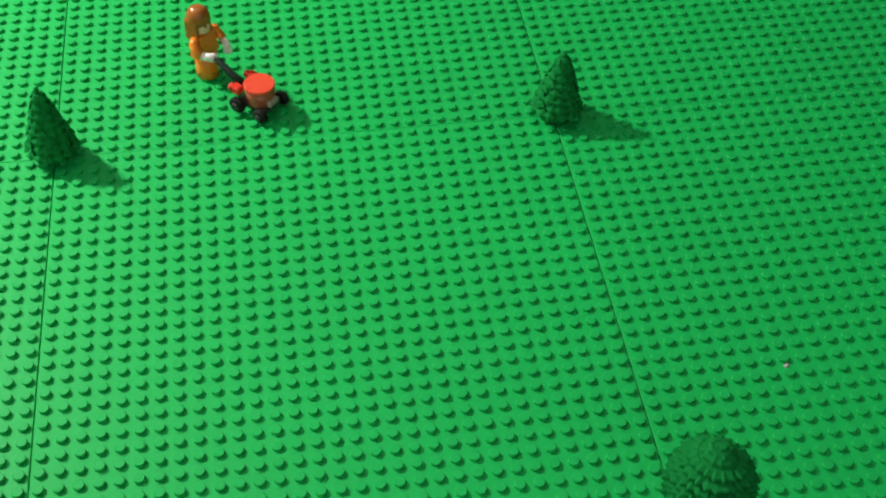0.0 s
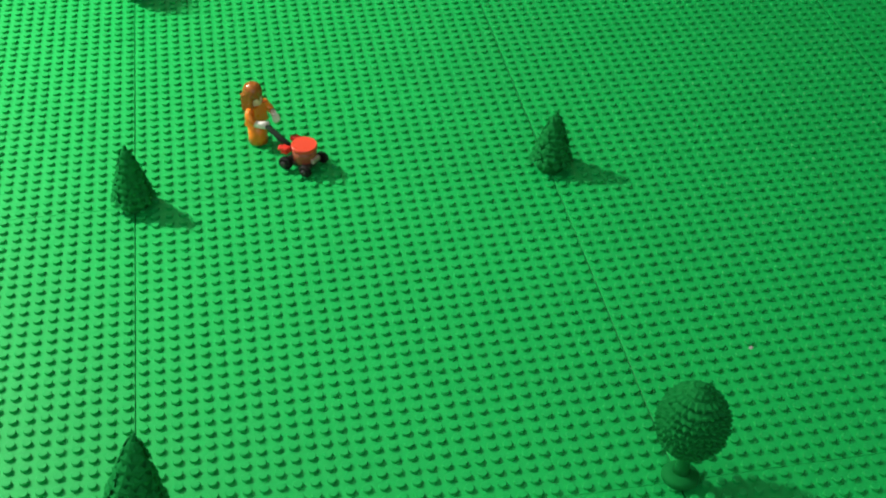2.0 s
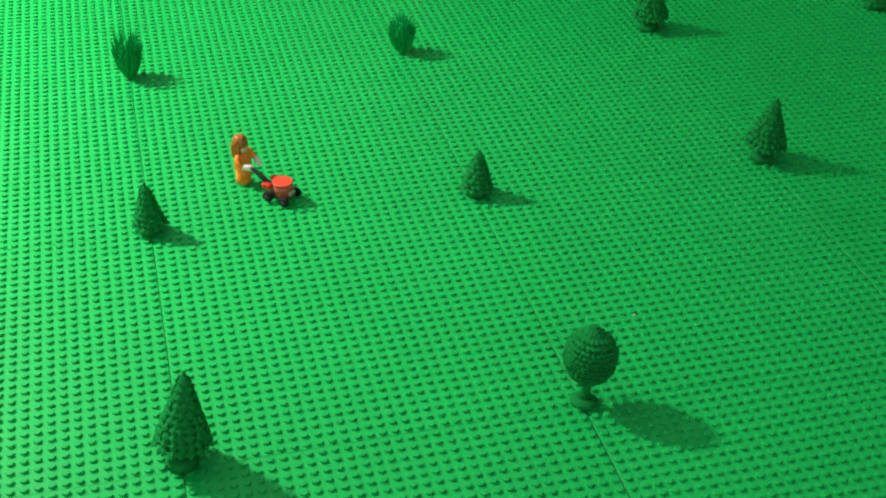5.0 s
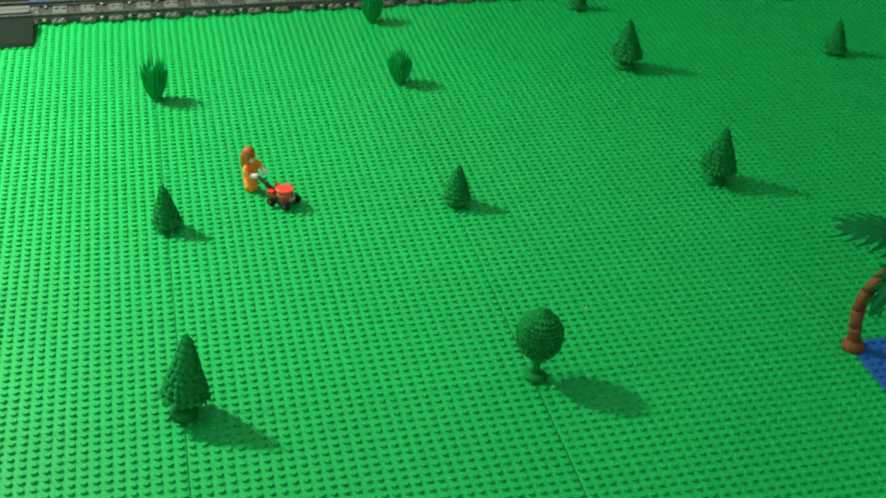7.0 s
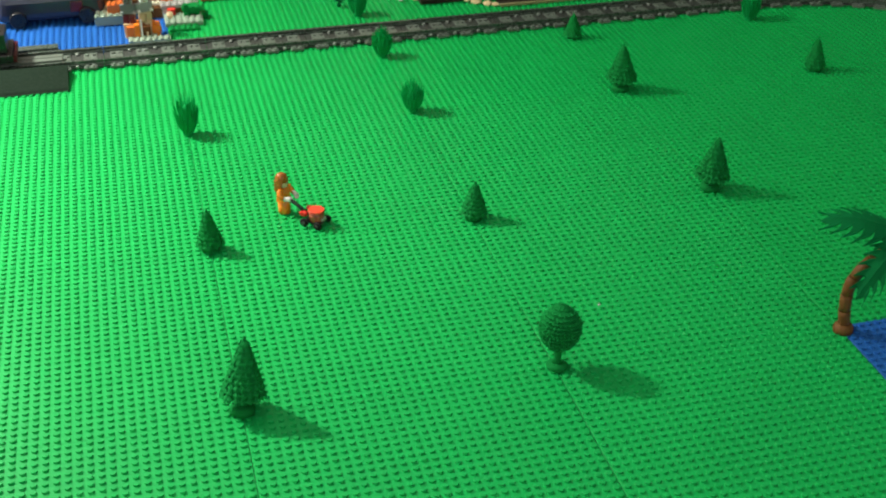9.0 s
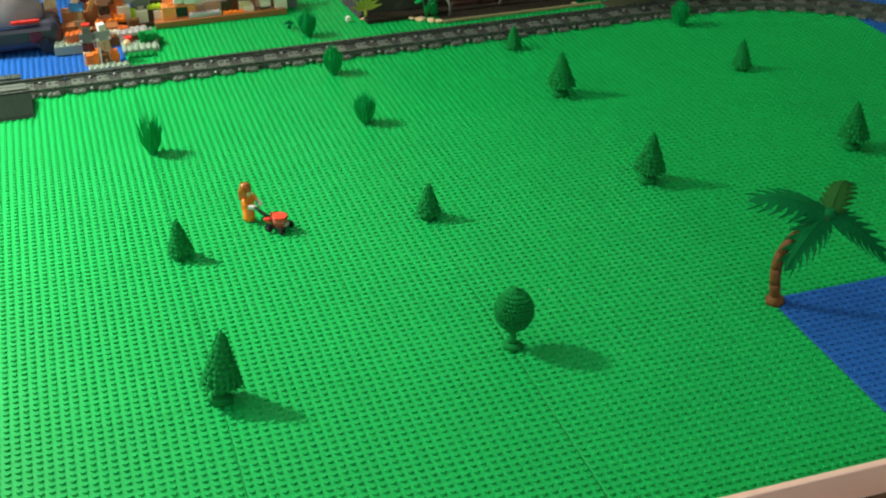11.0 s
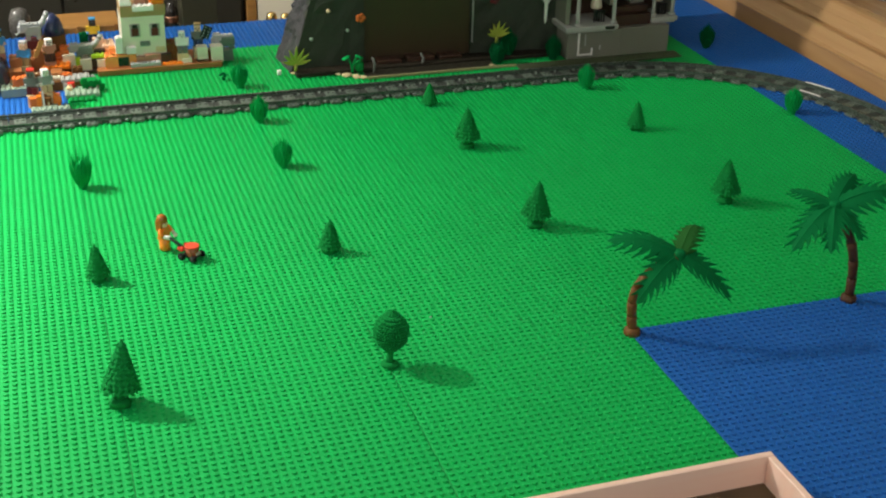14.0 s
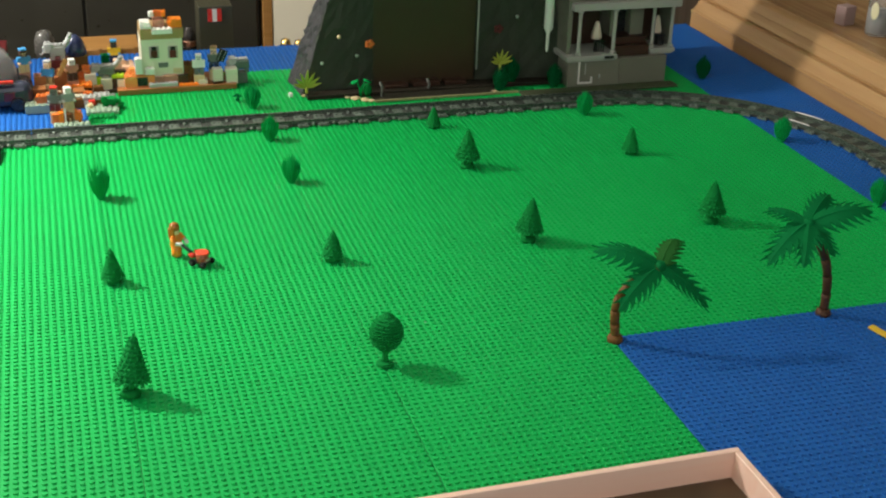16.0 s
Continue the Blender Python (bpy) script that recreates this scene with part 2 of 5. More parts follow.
# ---- the room ----
def room():
    X0, X1, Y0, Y1, Z0, Z1 = -2.7, 2.3, -2.0, 2.2, -0.75, 2.35
    w = 0.1
    # shell mostly unseen: pale west and south walls bounce light, brown east damps it
    for name, b, mat in (
            ("floor", (X0 - w, X1 + w, Y0 - w, Y1 + w, Z0 - w, Z0), FLOORWOOD),
            ("ceiling", (X0 - w, X1 + w, Y0 - w, Y1 + w, Z1, Z1 + w), CEILPAINT),
            ("wall_west", (X0 - w, X0, Y0 - w, Y1 + w, Z0, Z1), PALEWALL),
            ("wall_east", (X1, X1 + w, Y0 - w, Y1 + w, Z0, Z1), BROWNWALL),
            ("wall_north", (X0, X1, Y1, Y1 + w, Z0, Z1), BROWNWALL)):
        bm = bmesh.new()
        box(bm, *b)
        solid(name, bm, mat, ("brown panelled " if mat is BROWNWALL else "plain painted ") + name.split("_")[0] + " of the room", name.split("_")[0], kind="structure")
    x0, x1, z0, z1 = -1.25, 0.85, 0.58, 1.72
    south = thing("wall_south", pose(0, 0, 0), "pale painted wall of the room around the added window", "wall", kind="structure")
    for b in ((X0, x0, Y0 - w, Y0, Z0, Z1), (x1, X1, Y0 - w, Y0, Z0, Z1), (x0, x1, Y0 - w, Y0, Z0, z0), (x0, x1, Y0 - w, Y0, z1, Z1)):
        bm = bmesh.new()
        box(bm, *b)
        part("wall_panel", bm, PALEWALL, south)
    # unseen window, added only to give the fill light a source
    win = thing("window_1", pose(0, 0, 0), "added white framed window, unseen, that carries the fill light", "window", kind="structure")
    for b in ((x0, x1, z0, z0 + 0.05), (x0, x1, z1 - 0.05, z1), (x0, x0 + 0.05, z0 + 0.05, z1 - 0.05), (x1 - 0.05, x1, z0 + 0.05, z1 - 0.05), (-0.23, -0.17, z0 + 0.05, z1 - 0.05)):
        bm = bmesh.new()
        box(bm, b[0], b[1], Y0 - 0.07, Y0 - 0.03, b[2], b[3], 0.003)
        part("window_frame", bm, WHITE, win)
    for a, b in ((x0 + 0.05, -0.23), (-0.17, x1 - 0.05)):
        bm = bmesh.new()
        box(bm, a, b, Y0 - 0.055, Y0 - 0.049, z0 + 0.05, z1 - 0.05)
        part("pane", bm, CLEAR, win).visible_shadow = False
    bm = bmesh.new()
    box(bm, x0 - 0.04, x1 + 0.04, Y0 - 0.03, Y0 + 0.09, z0 - 0.03, z0 - 0.001, 0.003)
    part("window_sill", bm, WHITE, win)


room()

# ---- the layout table and the baseplates ----
def table():
    t = thing("table", pose(0, 0, 0), "large dark wooden table under the brick layout", "table")
    bm = bmesh.new()
    box(bm, -0.62, 1.196, -0.80, 1.172, -0.040, -0.0036, 0.002)
    part("tabletop", bm, TABLEWOOD, t)
    for x in (-0.55, 1.12):
        for y in (-0.72, 1.10):
            bm = bmesh.new()
            box(bm, x - 0.03, x + 0.03, y - 0.03, y + 0.03, -0.75, -0.040, 0.003)
            part("leg", bm, TABLEWOOD, t)


table()


def baseplate_mesh(name, nx, ny, mat, sides, chamfer):
    """A thin studded plate with its corner at the origin, top at height 0."""
    gap = 0.00028
    vs, fs = [], []
    x0, x1, y0, y1 = gap, nx * STUD - gap, 0.00005, ny * STUD - 0.00005
    e = 0.0002
    for x, y, z in ((x0, y0, -0.0032), (x1, y0, -0.0032), (x1, y1, -0.0032), (x0, y1, -0.0032),
                    (x0, y0, -e), (x1, y0, -e), (x1, y1, -e), (x0, y1, -e),
                    (x0 + e, y0 + e, 0), (x1 - e, y0 + e, 0), (x1 - e, y1 - e, 0), (x0 + e, y1 - e, 0)):
        vs.append((x, y, z))
    fs += [(3, 2, 1, 0), (8, 9, 10, 11)]
    for lo in (0, 4):
        for k in range(4):
            fs.append((lo + k, lo + (k + 1) % 4, lo + 4 + (k + 1) % 4, lo + 4 + k))
    r, h, c = 0.0024, 0.0017, 0.0003
    ring = [(math.cos(2 * math.pi * k / sides), math.sin(2 * math.pi * k / sides)) for k in range(sides)]
    rows = [(r, 0.0), (r, h - c), (r - c, h)] if chamfer else [(r, 0.0), (r - 0.0001, h)]
    for i in range(nx):
        for j in range(ny):
            cx, cy, base = (i + 0.5) * STUD, (j + 0.5) * STUD, len(vs)
            for rr, z in rows:
                vs += [(cx + rr * a, cy + rr * b, z) for a, b in ring]
            for q in range(len(rows) - 1):
                o = base + q * sides
                fs += [(o + k, o + (k + 1) % sides, o + sides + (k + 1) % sides, o + sides + k) for k in range(sides)]
            o = base + (len(rows) - 1) * sides
            fs.append(tuple(range(o, o + sides)))
    out = []
    for n, v, f in (("sheet", vs[:12], fs[:10]), ("stud_field", vs[12:], [tuple(i - 12 for i in q) for q in fs[10:]])):
        me = bpy.data.meshes.new(n)
        me.from_pydata(v, [], f)
        me.materials.append(mat)
        me.update()
        out.append(me)
    return out


def baseplates():
    near = baseplate_mesh("baseplate_near", 32, 32, GREEN, 12, True)
    far = baseplate_mesh("baseplate_far", 32, 32, GREEN, 9, False)
    blue = baseplate_mesh("baseplate_blue", 32, 32, BLUE, 9, False)
    blue_back = baseplate_mesh("baseplate_blue_back", 32, 18, BLUE, 9, False)
    blue_side = baseplate_mesh("baseplate_blue_side", 21, 32, BLUE, 9, False)
    blue_end = baseplate_mesh("baseplate_blue_end", 21, 18, BLUE, 9, False)
    rnd = random.Random(4)

    def lay(me, i, j, colour):
        ob = new("baseplate")
        ob.empty_display_size = 0.01
        sheet = new("sheet", me[0])
        sheet.parent = ob
        field = tagged(new("stud_field", me[1]), kind="stuff")
        field.parent = ob
        # the front row lies a little apart at one seam
        ob.matrix_basis = pose(i * PLATE + (0.0003 if j < 0 < i else 0.0), j * PLATE, -0.00004 * ((i + 2 * j) % 4) - 0.00012 * (i % 2), 0, rnd.uniform(-0.02, 0.02), 0)
        tagged(ob, colour + " studded plastic baseplate lying on the table", "baseplate", colour + " baseplates")

    for j in range(-1, 4):
        for i in range(-2, 4):
            if j == -1 and i > 1:
                continue
            if j == 3 and i < 0:
                continue
            lay(near if i in (-1, 0, 1) and j in (-1, 0, 1) else far, i, j, "green")
    for i in (-2, -1):
        lay(blue, i, 3, "blue")
    for i in range(-2, 4):
        lay(blue_back, i, 4, "blue")
    for i in (2, 3):
        for j in (-1, -2):
            lay(blue, i, j, "blue")
    for j in range(-2, 4):
        lay(blue_side, 4, j, "blue")
    lay(blue_end, 4, 4, "blue")


baseplates()


# ---- wooden ledge along the right side ----
def ledge():
    t = thing("wooden_ledge", pose(0.0025, 0, 0), "light oak moulded ledge beside the blue baseplates", "ledge", kind="structure")
    y0, y1 = -0.9, 1.18
    # cross-section, x away from the layout, height
    rows = ((1.2055, -0.04), (1.2055, 0.0215), (1.2030, 0.0235), (1.2040, 0.0255), (1.209, 0.0275), (1.214, 0.0330), (1.221, 0.0440), (1.2235, 0.0465), (1.2330, 0.0468),
            (1.2330, 0.0510), (1.2290, 0.0525), (1.2340, 0.0580), (1.2380, 0.0660), (1.2385, 0.0685), (1.2440, 0.0740), (1.2490, 0.0810), (1.2540, 0.0840),
            (1.262, 0.0850), (1.270, 0.0850), (1.270, -0.04))
    bm = bmesh.new()
    a = [bm.verts.new((x, y0, z)) for x, z in rows]
    b = [bm.verts.new((x, y1, z)) for x, z in rows]
    for k in range(len(rows)):
        q = (k + 1) % len(rows)
        bm.faces.new((a[k], b[k], b[q], a[q]))
    bm.faces.new(a)
    bm.faces.new(b[::-1])
    part("moulding", bm, OAK, t)
    bm = bmesh.new()
    box(bm, 1.2703, 1.80, y0, y1, 0.060, 0.0851, 0.0006)
    part("top_board", bm, OAKTOP, t, "glossy oak top board")
    bm = bmesh.new()
    box(bm, 1.29, 1.78, y0 + 0.02, y1 - 0.02, -0.75, 0.0598)
    part("body", bm, OAK, t)


ledge()


# ---- white tray in front ----
def tray():
    t = thing("shallow_tray", pose(0.518, -0.263, 0.0), "pale pink painted wooden tray with raised rim, standing by the layout", "tray")
    w, d, h, th = 0.70, 0.42, 0.030, 0.0065
    zb = -0.0034 + 0.0024
    for name, b in (("rim", (-w, 0, -th, 0, zb, h)), ("rim", (-th, 0, -d, -th - 0.0002, zb, h - 0.0003)),
                    ("rim", (-w, -w + th, -d, -th - 0.0002, zb, h - 0.0003)), ("rim", (-w + th + 0.0002, -th - 0.0002, -d, -d + th, zb, h))):
        bm = bmesh.new()
        box(bm, *b, 0.0006)
        part(name, bm, PINKWOOD, t)
    bm = bmesh.new()
    box(bm, -w + th, -th, -d + th, -th, zb, zb + 0.003)
    part("floor_panel", bm, wood("glossy_dark_panel", (0.030, 0.024, 0.010), (0.105, 0.066, 0.034), (1, 0.6, 0), 0.12), t, "glossy dark brown bottom panel")


tray()


# ---- railway ----
def track_sleeper():
    bm = bmesh.new()
    box(bm, -0.008, 0.008, -0.032, 0.032, 0.0, 0.0032, 0.0003)
    for y in (-0.028, 0.028, 0.008, -0.008):
        for x in (-0.004, 0.004):
            disc(bm, x, y, 0.0032, 0.0049, 0.0024, 10, 0, 0.0003)
    return finish(bm, "sleeper", SLEEPGREY)


SLEEPER = track_sleeper()


def track_clip():
    bm = bmesh.new()
    lathe(bm, [(0.0021, 0.0), (0.0021, 0.0024), (0.0016, 0.0030)], 10)
    return finish(bm, "clip", plastic("pale_clip_plastic", (0.24, 0.28, 0.24), 0.3))


TRACKCLIP = track_clip()


def rail_profile(offset):
    return [(offset - 0.0042, 0.0032), (offset - 0.0042, 0.0046), (offset - 0.0022, 0.0052), (offset - 0.0022, 0.0086),
            (offset + 0.0022, 0.0086), (offset + 0.0022, 0.0052), (offset + 0.0042, 0.0046), (offset + 0.0042, 0.0032)]


def sweep(bm, stations, prof):
    """stations: (point, sideways) in plan; prof: (sideways offset, height)."""
    rings = [[bm.verts.new((p[0] + s[0] * o, p[1] + s[1] * o, z)) for o, z in prof] for p, s in stations]
    n = len(prof)
    for a, b in zip(rings, rings[1:]):
        for k in range(n):
            bm.faces.new((a[k], a[(k + 1) % n], b[(k + 1) % n], b[k]))
    bm.faces.new(rings[0])
    bm.faces.new(rings[-1][::-1])


Z_TRACK = 0.0018
WEB = [(-0.026, 0.0002), (-0.026, 0.0022), (0.026, 0.0022), (0.026, 0.0002)]


def straight_track():
    t = thing("straight_track", pose(0, 0, Z_TRACK), "straight dark grey plastic railway track on the baseplates", "railway track", "railway track")
    for k in range(4):
        s = new("sleeper", SLEEPER)
        s.parent = t
        s.matrix_basis = pose(0.016 + 0.032 * k, 0, 0)
    for o in (-0.020, 0.020):
        bm = bmesh.new()
        sweep(bm, [((0.0003, 0), (0, 1)), ((0.1277, 0), (0, 1))], rail_profile(o))
        part("rail", bm, DKGREY, t)
    for k in range(1, 4):
        for y in (-0.0275, 0.0125):
            c = new("clip", TRACKCLIP)
            c.parent = t
            c.matrix_basis = pose(0.032 * k, y, 0.0022)
    bm = bmesh.new()
    sweep(bm, [((0.0004, 0), (0, 1)), ((0.1276, 0), (0, 1))], WEB)
    part("web", bm, WEBGREY, t)
    return t


def curved_track():
    R, a = 0.32, radians(22.5)
    t = thing("curved_track", pose(0, 0, Z_TRACK), "curved dark grey plastic railway track on the baseplates", "railway track", "railway track")
    for k in range(4):
        q = a * (k + 0.5) / 4
        s = new("sleeper", SLEEPER)
        s.parent = t
        s.matrix_basis = pose(R * math.sin(q), -R + R * math.cos(q), 0, 0, 0, -math.degrees(q))
    for o in (-0.020, 0.020):
        bm = bmesh.new()
        st = [((R * math.sin(a * k / 8), -R + R * math.cos(a * k / 8)), (math.sin(a * k / 8), math.cos(a * k / 8))) for k in range(9)]
        sweep(bm, st, rail_profile(o))
        part("rail", bm, DKGREY, t)
    bm = bmesh.new()
    sweep(bm, st, WEB)
    part("web", bm, WEBGREY, t)
    return t


def railway():
    y, x_end = 0.752, 0.811
    first = straight_track()
    first.matrix_basis = pose(x_end - 0.128, y, Z_TRACK)
    for k in range(2, 9):
        copy_thing(first, pose(x_end - 0.128 * k, y, Z_TRACK))
    c = curved_track()
    c.matrix_basis = pose(x_end, y, Z_TRACK)
    for k in range(1, 4):
        a = radians(22.5 * k)
        copy_thing(c, pose(x_end + 0.32 * math.sin(a), y - 0.32 + 0.32 * math.cos(a), Z_TRACK, 0, 0, -22.5 * k))
    for k in range(1, 4):
        copy_thing(first, pose(x_end + 0.32, y - 0.32 - 0.128 * (k - 1), Z_TRACK, 0, 0, -90))


railway()


# ---- trees ----
def leaf_tiers(bm, radius_at, z0, z1, tiers, width, drop, rnd):
    """Rows of small overlapping moulded leaves on a closed core, each leaf a ridged tongue with its tip outwards."""
    step = (z1 - z0) / tiers
    core = [(max(0.0010, 0.80 * radius_at(z0 + step * 0.35)), z0 + step * 0.15)]
    core += [(max(0.0008, 0.85 * radius_at(z0 + (z1 - z0) * k / 10)), z0 + (z1 - z0) * k / 10) for k in range(1, 11)]
    lathe(bm, core, 14)
    for k in range(tiers):
        z = z0 + step * k
        r = max(0.0020, radius_at(z + step * 0.3))
        up = max(0.0008, radius_at(min(z1, z + step * 1.15)) * 0.90)
        n = max(5, int(2 * math.pi * r / width))
        turn = rnd.uniform(0, 1)
        for q in range(n):
            a = 2 * math.pi * (q + turn + rnd.uniform(-0.25, 0.25)) / n
            ca, sa = math.cos(a), math.sin(a)
            w = 0.56 * 2 * math.pi * r / n * rnd.uniform(0.9, 1.1)
            low = step * drop * rnd.uniform(0.6, 1.3)

            def at(rr, side, h):
                return bm.verts.new((rr * ca - side * sa, rr * sa + side * ca, h))
            root = at(up, 0.0, z + step * 1.20)
            left, right = at(r * 0.94, -w, z + step * 0.42), at(r * 0.94, w, z + step * 0.42)
            ridge = at(r * rnd.uniform(1.00, 1.05), 0.0, z + step * 0.50)
            tip = at(r * rnd.uniform(1.03, 1.10), 0.0, z - low + step * 0.10)
            inner = at(r * 0.78, 0.0, z + step * 0.30)
            for f in ((root, left, ridge), (root, ridge, right), (left, tip, ridge), (ridge, tip, right), (left, inner, tip), (inner, right, tip), (root, inner, left), (root, right, inner)):
                bm.faces.new(f)


def round_base(bm, r, h):
    lathe(bm, [(r, 0.0), (r, h * 0.6), (r * 0.86, h * 0.9), (r * 0.5, h)], 18)


def pine(h, R, low, tiers, full, foot, label, group):
    t = thing("pine_tree", pose(0, 0, 0), label, "toy tree", group)
    bm = bmesh.new()
    round_base(bm, foot, 0.0075)
    part("base", bm, LEAF, t)
    bm = bmesh.new()
    lathe(bm, [(0.0050, 0.005), (0.0046, low + 0.004)], 10)
    part("trunk", bm, LEAF, t)
    bm = bmesh.new()
    leaf_tiers(bm, lambda z: 0.0009 + R * max(0.0, 1 - (z - low) / (h - low)) ** full, low, h - 0.003, tiers, 0.0056, 0.22, random.Random(int(h * 1e4)))
    lathe(bm, [(0.0016, h - 0.006), (0.0012, h), (0.0004, h + 0.0006)], 7)
    part("crown", bm, LEAF, t)
    return t


def round_tree():
    t = thing("round_tree", pose(0, 0, 0), "dark green plastic toy tree with ball-shaped crown, thin stem", "toy tree")
    bm = bmesh.new()
    lathe(bm, [(0.0080, 0.0), (0.0090, 0.0012), (0.0092, 0.0034), (0.0084, 0.0046), (0.0044, 0.0056)], 20)
    part("base", bm, LEAF, t)
    bm = bmesh.new()
    lathe(bm, [(0.0044, 0.0054), (0.0033, 0.009), (0.0032, 0.018), (0.0050, 0.024)], 10)
    part("stem", bm, LEAF, t)
    zc, R, H, tiers = 0.0374, 0.0174, 0.0198, 13
    rnd = random.Random(8)
    step = 2 * H / tiers
    bm = bmesh.new()
    # stacked leaf discs with ragged rims, a slit between each two
    lathe(bm, [(0.80 * R * math.sqrt(max(0.02, 1 - u * u)), zc + H * u) for u in (-0.97, -0.85, -0.6, -0.3, 0, 0.3, 0.6, 0.85, 0.96)], 16)
    for k in range(tiers + 2):
        u = (2 * k + 1) / tiers - 1 if k < tiers else (0.985, 1.035)[k - tiers]
        r, z = (0.0052, 0.0026)[k - tiers] if k >= tiers else R * math.sqrt(1 - u * u) + 0.0002, zc + H * u
        n = max(9, int(2 * math.pi * r / 0.0034))
        turn, lean, way = rnd.uniform(0, 6), rnd.uniform(0.0, 0.0007), rnd.uniform(0, 6)
        rings = [[], [], [], []]
        for q in range(2 * n):
            a = turn + math.pi * (q + rnd.uniform(-0.25, 0.25)) / n
            ca, sa = math.cos(a), math.sin(a)
            rr = r * (rnd.uniform(1.00, 1.06) if q % 2 else rnd.uniform(0.90, 0.97))
            dz = lean * math.cos(a - way) + rnd.uniform(-0.00025, 0.00025)
            for ring, (f, h) in zip(rings, ((0.74, -0.34), (1.0, -0.20), (0.985, 0.16), (0.74, 0.50))):
                ring.append(bm.verts.new((rr * f * ca, rr * f * sa, z + dz + step * h - 0.05 * step * (f > 0.9))))
        for lo, hi in zip(rings, rings[1:]):
            for q in range(2 * n):
                w = (q + 1) % (2 * n)
                bm.faces.new((lo[q], lo[w], hi[w], hi[q]))
        bm.faces.new(rings[0][::-1])
        bm.faces.new(rings[3])
    part("crown", bm, LEAF, t)
    return t


def bush(h, R, spike, n_rings, mat, label, group, seed, fan=False):
    """Egg-shaped shrub of upright pointed blades."""
    t = thing("bush", pose(0, 0, 0), label, "toy bush", group)
    bm = bmesh.new()
    lathe(bm, [(0.0062, 0.0), (0.0062, 0.003), (0.0045, 0.007)], 12)
    part("base", bm, mat, t)
    rnd = random.Random(seed)
    bm = bmesh.new()
    lathe(bm, [(0.004, 0.003)] + [(R * 0.72 * math.sin(math.pi * min(0.97, 0.16 + 0.8 * k / 6)), 0.004 + (h * 0.76 - 0.004) * k / 6) for k in range(7)], 12)
    for k in range(n_rings):
        u = k / (n_rings - 1)
        z = 0.004 + (h - spike - 0.004) * u
        r = R * math.sin(math.pi * (0.20 + 0.74 * u)) * 0.92
        if fan:
            r = R * (0.50 + 0.42 * math.sin(math.pi * 0.78 * u)) * (1.0 if k % 2 or k < 3 else 0.62)
        n = max(4, int(2 * math.pi * r / 0.0040))
        for q in range(n):
            a = 2 * math.pi * (q + 0.5 * (k % 2) + rnd.uniform(-0.2, 0.2)) / n
            ca, sa = math.cos(a), math.sin(a)
            out = 0.30 * (1 - u) + 0.05
            ln = spike * rnd.uniform(0.8, 1.15)
            tip = bm.verts.new(((r + out * ln) * ca, (r + out * ln) * sa, z + ln))
            w = 0.0013
            vs = [bm.verts.new((x * ca - y * sa, x * sa + y * ca, z)) for x, y in
                  ((r + w * 0.5, 0), (r - 0.4 * w, w), (r - 1.6 * w, 0), (r - 0.4 * w, -w))]
            for i in range(4):
                bm.faces.new((vs[i], vs[(i + 1) % 4], tip))
    part("foliage", bm, mat, t)
    return t


